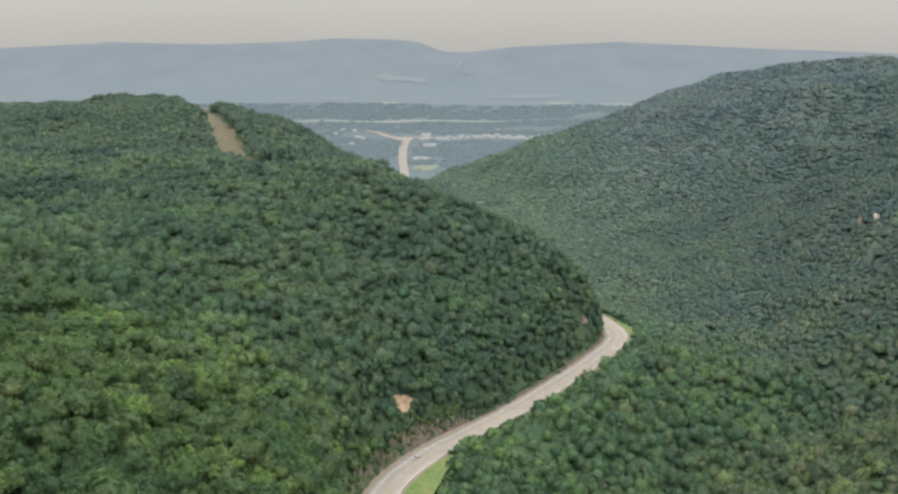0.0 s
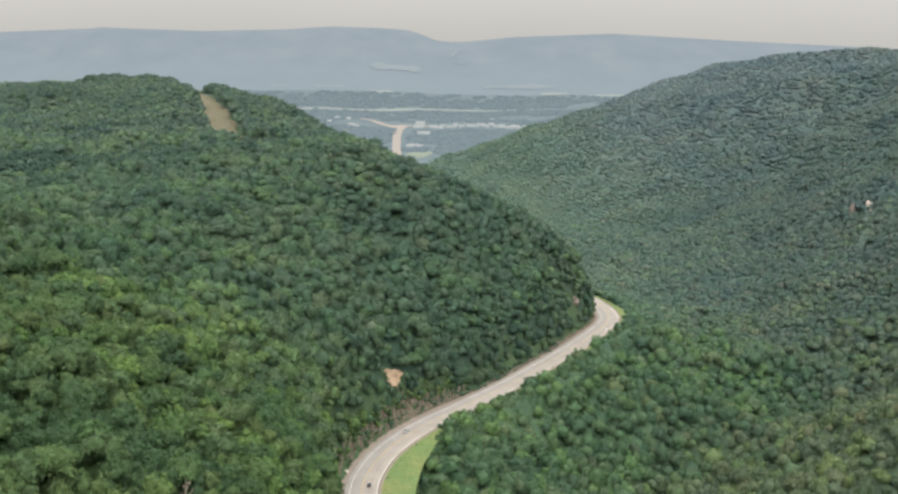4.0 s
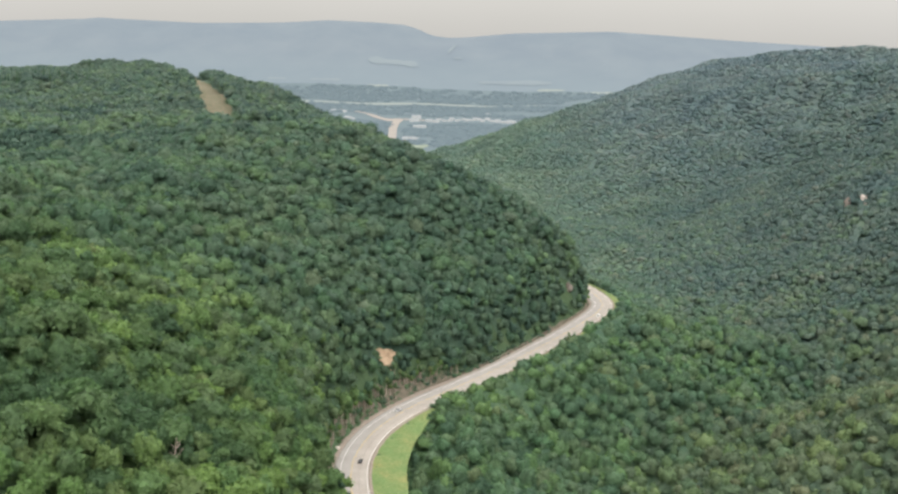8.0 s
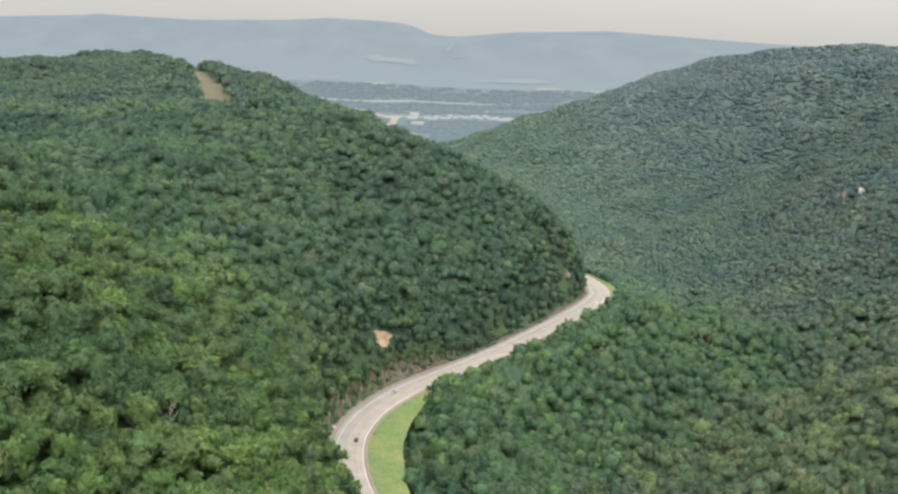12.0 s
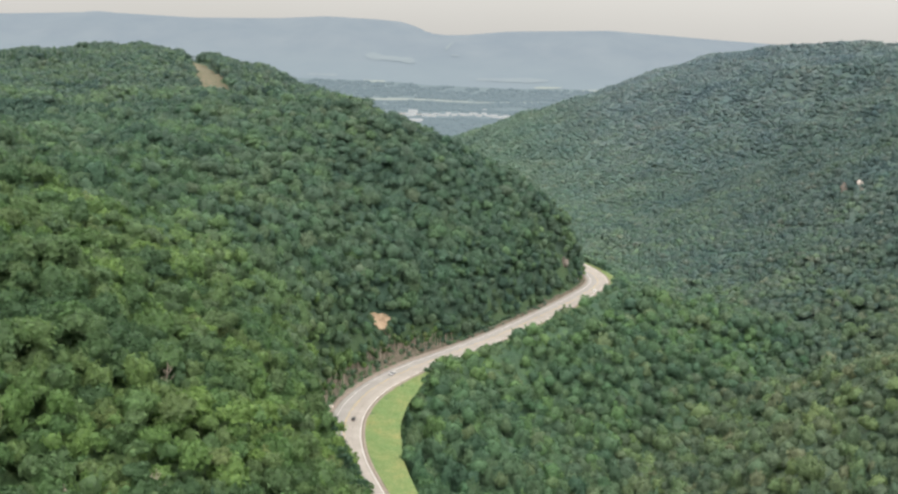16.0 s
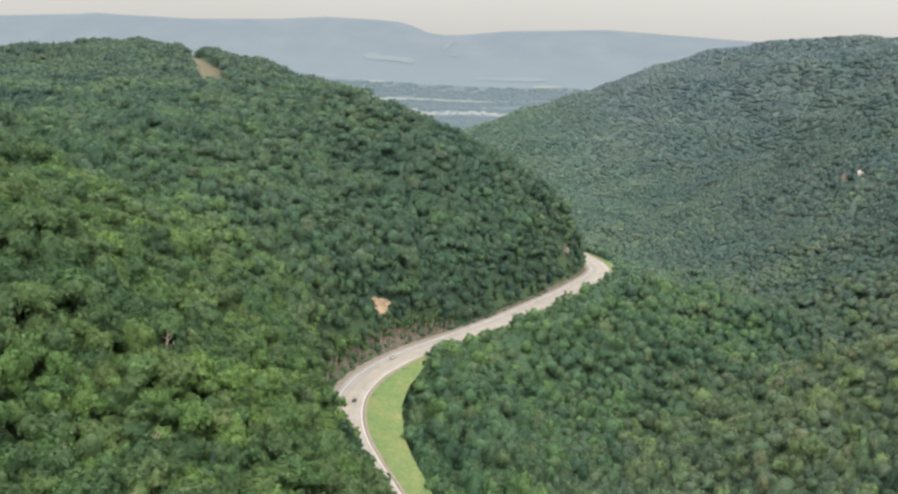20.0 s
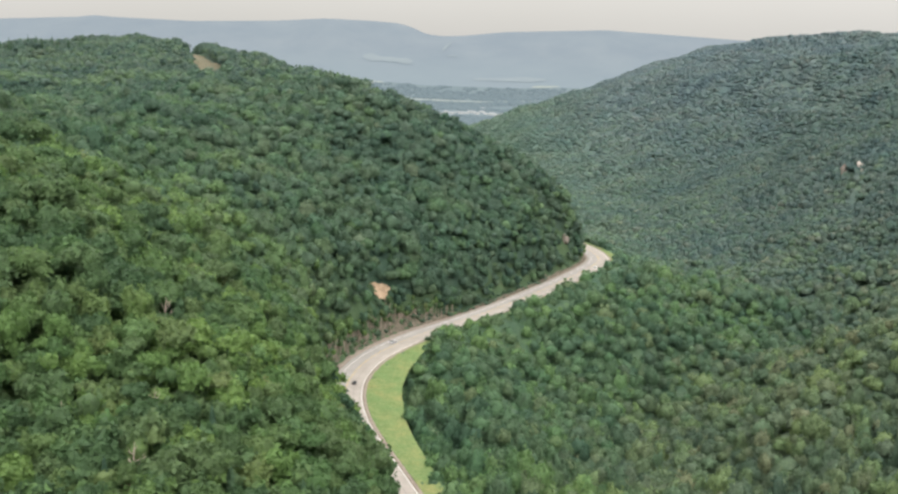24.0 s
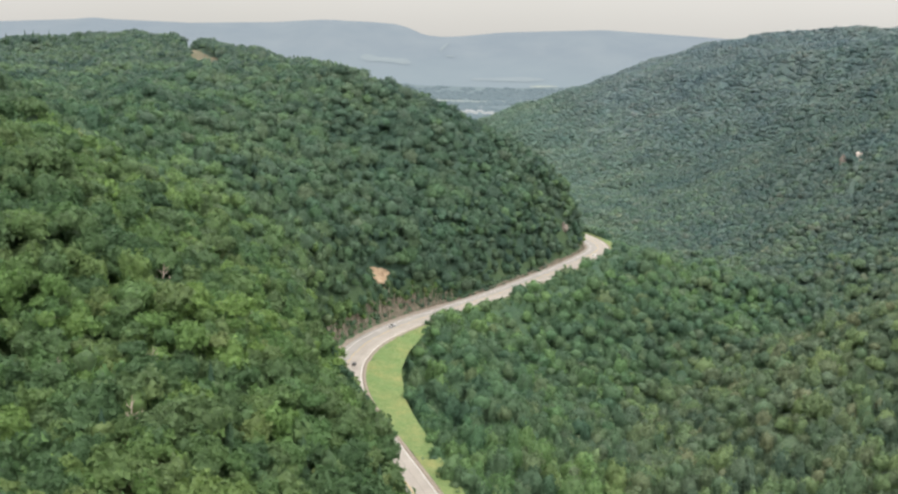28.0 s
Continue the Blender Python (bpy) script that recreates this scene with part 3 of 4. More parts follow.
    keep &= np.hypot((x - SLIP[0]) / 5.2, (y - SLIP[1] + 3.2 - 0.8 * (x - SLIP[0])) / 5.4) > 1
    for rx, ry in ((424.0, 1036.0), (411.0, 1043.0), (96.0, 753.0)):
        keep &= np.hypot((x - rx) / 4.5, (y - ry + (6 if ry > 900 else 1)) / (10.0 if ry > 900 else 4.5)) > 1
    keep &= np.abs(x - 0.018 * y) < 0.435 * y + np.interp(y, [200, 600], [42, 18])
    return keep


def creek_side(x, y):
    """How far a place lies beyond the creek."""
    c = np.array(sorted(CREEK, key=lambda p: p[1]))
    return x - np.interp(y, c[:, 1], c[:, 0])


def hazed_stand_tone(x, y, hill, kind, seed):
    """The leaf colour of each tree: that of the stand it belongs to, with haze put in by distance, turned by its kind.
    """
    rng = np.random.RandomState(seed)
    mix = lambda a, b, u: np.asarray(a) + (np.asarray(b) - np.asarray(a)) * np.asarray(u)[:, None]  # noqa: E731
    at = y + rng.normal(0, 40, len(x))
    # haze painted in: the hill's leaves turn bluer with distance
    on_hill = mix(mix(np.tile(NEAR_HILL, (len(x), 1)), HAZED_MID_HILL, ease(at, 300, 620)), HAZED_TOP_HILL, ease(at, 620, 1000))
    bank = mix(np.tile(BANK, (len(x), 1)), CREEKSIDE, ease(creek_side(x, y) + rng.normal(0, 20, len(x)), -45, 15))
    upper = mix(np.tile(HAZED_FLOOR, (len(x), 1)), HAZED_FAR_SIDE, ease(x - 0.12 * y - 80 + rng.normal(0, 40, len(x)), -90, 130))
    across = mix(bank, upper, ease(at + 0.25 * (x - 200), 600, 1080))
    across = mix(across, HAZED_LAST_RIDGE, ease(at, 1350, 2000) * ease(x - 0.1 * y, -60, 160))
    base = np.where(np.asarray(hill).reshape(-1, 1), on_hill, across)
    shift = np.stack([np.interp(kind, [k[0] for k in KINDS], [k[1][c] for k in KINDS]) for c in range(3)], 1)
    # kinds differ less far off, where the painted haze flattens them
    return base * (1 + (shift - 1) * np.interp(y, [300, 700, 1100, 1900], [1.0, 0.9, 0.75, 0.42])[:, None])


def grove(name, x, y, models, hill, radius, label, seed, sink=0.0, kinds=None, slim=1.0, uneven=1.8, spread=1.0):
    """Many trees as one mesh: each place takes one of the model crowns, turned, scaled and tinted."""
    if not len(x):
        return None
    rng = np.random.RandomState(seed)
    z = land(x, y)
    r = (radius[0] + (radius[1] - radius[0]) * rng.beta(1.3, 2.0, len(x))) * (1 + 0.15 * wave(x, y, 60, 21))
    high = 14.5 + rng.normal(0, uneven, len(x)) + 0.5 * uneven * (r - sum(radius) / 2)
    side, _ = beside_road(x, y)
    high *= np.where(side < 0, 0.55 + 0.45 * ease(-side, 14, 40), np.where(y < 432, 1.1, 0.75 + 0.25 * ease(side, 14, 34)))
    shortened = np.hypot((x - SLIP[0] - 1) / 8.0, (y - SLIP[1] + 13) / 11.0) < 1      # lowered so the camera sees the landslip past them
    # likewise before the rock face at the bend, to keep it in view
    shortened |= np.hypot((x - 95) / 4.0, (y - 743) / 8.0) < 1
    high *= np.where(shortened, 0.42, 1.0) * np.where((np.hypot(x + 150, y - 868) < 22) & (y < 900), 0.6, 1.0)
    turn, which = rng.uniform(0, 6.283, len(x)), rng.randint(0, len(models), len(x))
    kind = np.clip(0.5 + spread * (0.95 * rng.beta(1.4, 1.5, len(x)) - 0.44) + 0.12 * wave(x, y, 90, 22) + 0.11 * wave(x, y, 240, 23) + 0.5 * np.exp(-((y - 868) / 30) ** 2) * (x < -190), 0, 0.93) if kinds is None else kinds
    by_road = np.where(side < 0, np.exp(np.minimum(side + 14, 0) / 16.0) * (y < 600), np.exp(-np.maximum(side - 14, 0) / 9.0) * (y < 400))      # brighter leaf tones towards the road
    kind = np.clip(kind + 0.27 * by_road, 0, 0.93) if kinds is None else kind
    kind = np.clip(kind - 0.42 * np.exp(-((x + 100) / 26) ** 2 - ((y - 280) / 40) ** 2), 0, 1)      # darker leaf tones round one spot on the near hill
    kind = np.where(rng.uniform(size=len(x)) < (0.008 if hill else 0.05), 0.97, kind)
    tone = hazed_stand_tone(x, y, hill, kind, seed)
    all_v, all_f, all_t, count = [], [], [], 0
    for k, (v, f) in enumerate(models):
        pick = np.flatnonzero(which == k)
        if not len(pick):
            continue
        c, s, rr = np.cos(turn[pick])[:, None], np.sin(turn[pick])[:, None], r[pick][:, None]
        rz = rr * slim * rng.uniform(0.85, 1.5, (len(pick), 1))
        wide = rng.uniform(0.82, 1.22, (len(pick), 1))
        px = x[pick][:, None] + (v[:, 0] * c * wide - v[:, 1] * s) * rr
        py = y[pick][:, None] + (v[:, 0] * s * wide + v[:, 1] * c) * rr
        pz = (z + high - sink)[pick][:, None] - rz * v[:, 2].max() + v[:, 2] * rz
        all_v.append(np.stack([px, py, pz], 2).reshape(-1, 3))
        all_f.append((f[None] + (np.arange(len(pick)) * len(v))[:, None, None]).reshape(-1, 3) + count)
        all_t.append(np.repeat(tone[pick], len(v), axis=0) * np.clip(rng.normal(1.0, 0.17, len(v)), 0.55, 1.5)[np.tile(np.arange(len(v)), len(pick)), None])
        count += len(pick) * len(v)
    ob = link_mesh(name, from_arrays(name, np.concatenate(all_v), np.concatenate(all_f), np.concatenate(all_t)), leaf)
    return tagged(ob, label, "forest", kind="stuff")


NEAR = [crown(100 + k, 3, 340, 0.125, 24, (0.3, 0.6), 0.8 + 0.03 * k, 0.0, ragged=0.7, core=0.46, fray=0.09) for k in range(12)]
BELOW = [crown(110 + k, 2, 200, 0.13, 15, (0.35, 0.75), 0.95 + 0.06 * k, ragged=0.8, core=0.55) for k in range(10)]
MIDDLE = [crown(120 + k, 2, 96, 0.16, 13, (0.4, 0.8), 0.75 + 0.04 * k, ragged=0.5) for k in range(10)]
FAR = [crown(140 + k, 1, 26, 0.26, 8, (0.6, 0.9), 0.8, 0.1, ragged=0.4, core=0.7) for k in range(10)]
REMOTE = [crown(160 + k, 1, 12, 0.34, 7, (0.6, 1.0), 0.6, 0.1, ragged=0.25, core=0.75) for k in range(10)]
HIDDEN = [crown(170 + k, 1, 0, 0.3, 6, (0.6, 1.0), 0.6, 0.1) for k in range(4)]
SLIM = [crown(190 + k, 2, 60, 0.17, 12, (0.4, 0.75), 1.0, -0.6, 0.7, 0.5) for k in range(6)]

x, y = scatter(-420, 460, 120, 860, 6.6, 31)
x2, y2 = scatter(-720, 720, 860, 1420, 6.5, 34)
x, y = np.r_[x, x2], np.r_[y, y2]
rng = np.random.RandomState(5)
ok = wooded(x, y)
x, y = x[ok], y[ok]
side, _ = beside_road(x, y)
left_hill = np.where(y < 930, side > 0, x < 60 - 0.2 * (y - 930))
lone = (y < 250) & (np.abs(x) < 0.5 * y + 12) & (side > 0)      # the nearest trees are things of their own, below
slim = left_hill & (side < 27 + 5 * rng.normal(size=len(x))) & (y > 465) & (y < 930)
pine_stand = ((x > -420) & (x < -225) & (np.abs(y - 770 - 0.15 * (x + 270)) < 42)) | (left_hill & (rng.uniform(size=len(x)) < 0.06))
pine_stand &= ~lone & ~slim
leafy = ~pine_stand & ~lone & ~slim
cool = ~left_hill & (y + rng.normal(0, 110, len(x)) + 0.25 * (x - 200) > 880)
blend = y + rng.normal(0, 35, len(x))
near, mid, far = blend < 450, (blend >= 450) & (blend < 800), blend >= 800
grove("hillside_forest", *(v[near & leafy & left_hill] for v in (x, y)), NEAR, True, (2.8, 7.4), "dense green broadleaf forest on the hillside above the highway", 41, uneven=2.2)
bank_side = creek_side(x, y) + rng.normal(0, 14, len(x)) < -12
for pick, label in ((bank_side, "fresh green broadleaf trees below the highway"), (~bank_side, "olive and green mixed forest across the creek")):
    grove("valley_forest", *(v[near & leafy & ~left_hill & pick] for v in (x, y)), BELOW, False, (2.7, 6.0), label, 42, slim=1.4, uneven=3.0)
    grove("valley_forest", *(v[mid & leafy & ~left_hill & ~cool & pick] for v in (x, y)), MIDDLE, False, (2.8, 6.4), label, 44, slim=1.2, uneven=2.6)
warm = np.random.RandomState(9).uniform(size=len(x)) > ease(y - 0.35 * np.minimum(x + 120, 0) * -1, 400, 860) * 0.85 + 0.1
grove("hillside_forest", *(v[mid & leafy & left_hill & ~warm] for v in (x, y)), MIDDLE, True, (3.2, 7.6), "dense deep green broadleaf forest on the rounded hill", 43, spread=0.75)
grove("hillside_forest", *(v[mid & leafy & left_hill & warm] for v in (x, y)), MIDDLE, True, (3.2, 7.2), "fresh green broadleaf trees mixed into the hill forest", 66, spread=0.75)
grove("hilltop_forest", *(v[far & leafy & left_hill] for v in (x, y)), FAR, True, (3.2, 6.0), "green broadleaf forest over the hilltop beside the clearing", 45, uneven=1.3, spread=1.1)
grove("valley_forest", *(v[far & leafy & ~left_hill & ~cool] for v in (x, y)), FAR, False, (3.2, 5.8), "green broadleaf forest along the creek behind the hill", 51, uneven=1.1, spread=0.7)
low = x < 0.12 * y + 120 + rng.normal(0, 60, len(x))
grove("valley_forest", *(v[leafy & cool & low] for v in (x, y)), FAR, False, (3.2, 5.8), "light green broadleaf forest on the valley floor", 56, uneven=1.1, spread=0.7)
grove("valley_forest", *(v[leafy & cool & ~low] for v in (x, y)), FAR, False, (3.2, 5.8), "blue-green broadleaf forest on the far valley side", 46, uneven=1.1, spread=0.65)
for pick in (pine_stand & (y < 560), pine_stand & (y >= 560)):
    grove("pine_forest", x[pick], y[pick], SLIM, True, (2.6, 3.8), "dark green pines standing among the broadleaf forest", 47,
          sink=0.5, kinds=rng.uniform(0, 0.22, pick.sum()), slim=1.25, uneven=0.9)
x2, y2 = scatter(-190, 60, 172, 450, 6.2, 37)
ok = wooded(x2, y2) & (beside_road(x2, y2)[0] > 24)
grove("young_forest", x2[ok], y2[ok], FAR, True, (2.0, 3.6), "young broadleaf trees filling the gaps under the taller crowns", 58, sink=3.6, slim=1.2)
nearest = (x[lone], y[lone])


def undergrowth(name, x0, x1, y0, y1, step, high, label, seed):
    """The lower storey of the forest: a lumpy leafy sheet added to lighten the dark gaps between crowns, sinking away
    at every edge.
    """
    gx, gy = np.meshgrid(np.arange(x0, x1, step), np.arange(y0, y1, step))
    rng = np.random.RandomState(seed)
    flat = np.c_[gx.ravel(), gy.ravel()] + rng.uniform(-0.3, 0.3, (gx.size, 2)) * step
    side, along = beside_road(flat[:, 0], flat[:, 1])
    room = np.where(side > 0, side - bank_wide[along] - np.clip(316 - flat[:, 1], 0, 60) * 0.35, -side - 9.8 - vw[along])
    grown = np.where(side > 0, ease(room, 2, 22), ease(room, 0, 8) * 0.75 + 0.25 * ease(room, 4, 24)) * (ease(flat[:, 1], y0, y0 + 14) if y0 < 200 else 1.0) * ease(from_cut(flat[:, 0], flat[:, 1]), 17, 34)
    for cx, cy, cr in ((SLIP[0], SLIP[1] - 2, 8.0), (424.0, 1032.0, 12.0), (409.0, 1032.0, 10.0), (96.0, 749.0, 10.0)):
        grown = grown * ease(np.hypot(flat[:, 0] - cx, flat[:, 1] - cy), cr * 0.6, cr * 1.5)
    lift = grown * (high + 1.2 * wave(flat[:, 0], flat[:, 1], 23, seed) + rng.uniform(-1.9, 1.9, len(flat))) - 0.7
    i = np.arange(len(flat)).reshape(gx.shape)
    a, b, c, d = i[:-1, :-1].ravel(), i[:-1, 1:].ravel(), i[1:, 1:].ravel(), i[1:, :-1].ravel()
    verts = np.c_[flat, land(flat[:, 0], flat[:, 1]) + lift]
    tris = np.r_[np.stack([a, b, c], 1), np.stack([a, c, d], 1)]
    seen = np.abs(verts[tris[:, 0], 0] - 0.018 * verts[tris[:, 0], 1]) < 0.45 * verts[tris[:, 0], 1] + 40
    tris = tris[seen & (grown[tris].max(1) > 0.02)]
    hill = np.where(flat[:, 1] < 930, side > 0, flat[:, 0] < 60 - 0.2 * (flat[:, 1] - 930))
    # far parts coloured lighter to lift the shade between crowns
    tone = hazed_stand_tone(flat[:, 0], flat[:, 1], hill, np.clip(0.24 + 0.38 * ease(flat[:, 1], 500, 1100) + rng.normal(0, 0.2, len(flat)), 0, 0.9), seed)
    return tagged(link_mesh(name, from_arrays(name, verts, tris, tone), leaf), label, "undergrowth", kind="stuff")


undergrowth("undergrowth", -200, 240, 170, 440, 2.4, 6.4, "fresh green leafy sheet added to lighten gaps under the nearest broadleaf trees", 65)
undergrowth("undergrowth", -480, 500, 438, 960, 4.0, 8.2, "green leafy sheet added to lighten gaps under the broadleaf trees", 63)
undergrowth("undergrowth", -760, 780, 956, 1560, 8.0, 10.2, "leafy sheet lightening forest gaps on the far slopes, blue-green from haze in its colour", 64)
undergrowth("undergrowth", -60, 1040, 1552, 2240, 11.0, 11.0, "leafy sheet lightening gaps in the far hill forest, grey-green from haze in its colour", 67)
x, y = scatter(-110, 150, 460, 935, 4.4, 33)
ok = wooded(x, y)
x, y = x[ok], y[ok]
side, _ = beside_road(x, y)
ok = (side > 0) & (side < 38 + 7 * np.random.RandomState(8).normal(size=len(x)))
grove("slope_forest", x[ok], y[ok], SLIM, True, (2.3, 4.8), "slender young trees crowding the steep slope above the highway", 53, slim=1.25, uneven=2.0)
x, y = scatter(-900, 1000, 1420, 2240, 8.2, 32)
ok = wooded(x, y)
x, y = x[ok], y[ok]
left_hill = x < -60 - 0.2 * (y - 1330)
paler = y + np.random.RandomState(6).normal(0, 180, len(x)) > 1500
grove("hilltop_forest", x[left_hill], y[left_hill], HIDDEN, True, (6.5, 9.0), "green broadleaf forest behind the hilltop", 48, uneven=0.6)
low = ~left_hill & (x < 0.12 * y + 60 + np.random.RandomState(7).normal(0, 70, len(x)) - 0.16 * (y - 1420))
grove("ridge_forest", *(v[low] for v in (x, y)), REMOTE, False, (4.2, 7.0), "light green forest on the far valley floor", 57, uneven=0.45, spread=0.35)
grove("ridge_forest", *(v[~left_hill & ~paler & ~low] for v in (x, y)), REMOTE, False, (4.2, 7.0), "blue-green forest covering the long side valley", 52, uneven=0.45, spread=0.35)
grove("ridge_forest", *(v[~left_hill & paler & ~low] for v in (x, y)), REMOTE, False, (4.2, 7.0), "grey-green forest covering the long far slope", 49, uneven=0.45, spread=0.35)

x, y = scatter(-230, 230, -150, 122, 8.0, 35)
side, _ = beside_road(x, y)
ok = (side > 14) | (side < -20)
close = np.hypot(x, y) < 62
for pick, shapes in ((ok & close, BELOW), (ok & ~close, FAR)):
    grove("hillside_forest", x[pick], y[pick], shapes, True, (3.6, 6.2), "green broadleaf forest carrying on along the highway", 55)


# ---- the far valley and the ridge that closes the view ----
def crest(x):
    """Height of the far ridge's skyline along x."""
    return np.interp(x, [-2600, -1700, -1260, -920, -600, -430, -240, -142, -90, -40, 20, 95, 260, 640, 1090, 1700, 2600],
                     [205, 220, 242, 234, 244, 257, 253, 247, 232, 210, 204, 207, 226, 243, 222, 200, 190])


def far_land(x, y):
    rise = ease(y, 3330, 4080)
    z = -8 - 26 * (1 - ease(y, 1850, 2000)) + (crest(x) + 8) * (0.22 * ease(y, 3000, 3600) + 0.78 * rise ** 1.2)
    folds = wave(x * 1.0, y * 0.25, 420, 51) * 9 * ease(y, 3500, 3800) * (1 - ease(y, 3950, 4060))
    low = wave(x, y, 500, 52) * 5 * (1 - ease(y, 3300, 3600)) * ease(y, 2400, 2700)
    return z + folds + low - 260 * ease(y, 4200, 4700)


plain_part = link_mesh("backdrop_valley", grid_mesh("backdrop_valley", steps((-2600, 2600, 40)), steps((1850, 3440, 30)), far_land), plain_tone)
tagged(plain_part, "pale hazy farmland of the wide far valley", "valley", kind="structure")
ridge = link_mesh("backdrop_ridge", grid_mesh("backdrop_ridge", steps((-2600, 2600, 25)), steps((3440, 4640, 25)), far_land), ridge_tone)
tagged(ridge, "long wooded ridge closing the valley, blue-grey from haze in its colour", "ridge", kind="structure")


# ---- far valley: fields, roads, woods and buildings, each laid on the land ----
def far_patch(name, x, y, wide, deep, turn, material, label, category, lift=1.2):
    """A field with uneven edges, draped over the far land."""
    rng = np.random.RandomState(int(abs(x) * 7 + y))
    n, m = 25, 4
    u, v = np.meshgrid(np.linspace(-1, 1, n), np.linspace(-1, 1, m))
    fray = 1 + 0.22 * np.sin(u * 3.1 + rng.uniform(0, 6)) + 0.12 * np.sin(u * 9 + rng.uniform(0, 6))
    px, py = u * wide / 2, v * deep / 2 * fray * np.sqrt(np.clip(1.04 - np.abs(u) ** 5, 0.05, 1))
    c, s = math.cos(radians(turn)), math.sin(radians(turn))
    gx, gy = x + px * c - py * s, y + px * s + py * c
    i = np.arange(n * m).reshape(m, n)
    a, b, d, e = i[:-1, :-1].ravel(), i[:-1, 1:].ravel(), i[1:, 1:].ravel(), i[1:, :-1].ravel()
    verts = np.stack([gx.ravel(), gy.ravel(), far_land(gx.ravel(), gy.ravel()) + lift], 1)
    ob = link_mesh(name, from_arrays(name, verts, np.r_[np.stack([a, b, d], 1), np.stack([a, d, e], 1)]), material)
    return tagged(ob, label, category, kind="structure")


pale = "pale mown hayfield in the far valley"
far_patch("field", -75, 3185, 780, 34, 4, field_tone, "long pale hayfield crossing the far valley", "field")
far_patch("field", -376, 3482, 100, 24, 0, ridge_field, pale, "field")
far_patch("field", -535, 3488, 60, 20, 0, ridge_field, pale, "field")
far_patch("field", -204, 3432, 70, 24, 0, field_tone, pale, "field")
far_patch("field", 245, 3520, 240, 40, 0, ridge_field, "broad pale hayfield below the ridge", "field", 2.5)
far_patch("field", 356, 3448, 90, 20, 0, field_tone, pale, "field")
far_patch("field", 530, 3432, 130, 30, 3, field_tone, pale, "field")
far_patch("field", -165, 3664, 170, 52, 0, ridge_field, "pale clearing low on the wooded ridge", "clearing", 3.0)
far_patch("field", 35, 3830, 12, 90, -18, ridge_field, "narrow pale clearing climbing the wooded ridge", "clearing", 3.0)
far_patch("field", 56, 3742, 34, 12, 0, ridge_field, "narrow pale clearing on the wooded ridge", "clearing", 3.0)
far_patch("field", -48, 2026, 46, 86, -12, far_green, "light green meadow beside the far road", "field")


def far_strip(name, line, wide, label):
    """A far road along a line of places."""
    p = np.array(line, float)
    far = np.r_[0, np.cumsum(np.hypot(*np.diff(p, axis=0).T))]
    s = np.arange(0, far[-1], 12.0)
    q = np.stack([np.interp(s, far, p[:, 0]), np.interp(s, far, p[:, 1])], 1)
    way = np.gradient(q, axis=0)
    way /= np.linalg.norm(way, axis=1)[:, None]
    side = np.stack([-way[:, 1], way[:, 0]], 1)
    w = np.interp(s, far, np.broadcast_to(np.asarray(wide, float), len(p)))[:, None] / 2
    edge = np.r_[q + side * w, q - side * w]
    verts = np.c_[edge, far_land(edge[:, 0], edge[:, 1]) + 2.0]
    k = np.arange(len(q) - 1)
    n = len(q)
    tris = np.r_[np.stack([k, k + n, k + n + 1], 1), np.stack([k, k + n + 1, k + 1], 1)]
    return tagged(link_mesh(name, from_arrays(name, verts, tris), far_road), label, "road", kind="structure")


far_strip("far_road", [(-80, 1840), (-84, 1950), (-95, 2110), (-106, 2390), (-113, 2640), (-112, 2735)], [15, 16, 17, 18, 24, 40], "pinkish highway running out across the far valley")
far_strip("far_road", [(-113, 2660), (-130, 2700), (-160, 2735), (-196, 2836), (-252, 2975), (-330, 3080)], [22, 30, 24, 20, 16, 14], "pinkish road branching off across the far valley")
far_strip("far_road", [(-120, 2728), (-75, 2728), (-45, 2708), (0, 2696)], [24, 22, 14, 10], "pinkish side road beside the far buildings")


def far_building(x, y, wide, deep, high, turn, label):
    """A far house or shed: walls, pitched roof, door and a row of windows."""
    z = float(far_land(np.array([x]), np.array([y]))[0]) - 0.5
    ob = new("building")
    ob.matrix_world = pose(x, y, z, 0, 0, turn)
    bm = bmesh.new()
    box(bm, -wide / 2, wide / 2, -deep / 2, deep / 2, 0, high)
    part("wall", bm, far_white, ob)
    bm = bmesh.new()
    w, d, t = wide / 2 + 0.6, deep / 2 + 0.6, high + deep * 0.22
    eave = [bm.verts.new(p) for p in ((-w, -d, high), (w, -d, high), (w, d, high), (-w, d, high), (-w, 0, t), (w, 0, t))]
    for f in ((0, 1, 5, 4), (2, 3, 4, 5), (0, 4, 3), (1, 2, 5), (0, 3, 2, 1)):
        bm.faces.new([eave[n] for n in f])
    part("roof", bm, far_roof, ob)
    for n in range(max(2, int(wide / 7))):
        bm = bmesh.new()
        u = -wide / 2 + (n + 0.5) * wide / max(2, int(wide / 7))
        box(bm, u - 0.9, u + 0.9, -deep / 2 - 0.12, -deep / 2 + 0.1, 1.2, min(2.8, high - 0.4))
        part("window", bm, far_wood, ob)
    return tagged(ob, label, "building", "far valley buildings")


rng = np.random.RandomState(61)
for k in range(30):
    u = (k + rng.uniform(-0.3, 0.3)) / 29
    x, y = -30 + 290 * u, 2672 + 130 * u * u + rng.uniform(-14, 14) + (26 if k % 3 == 0 else 0)
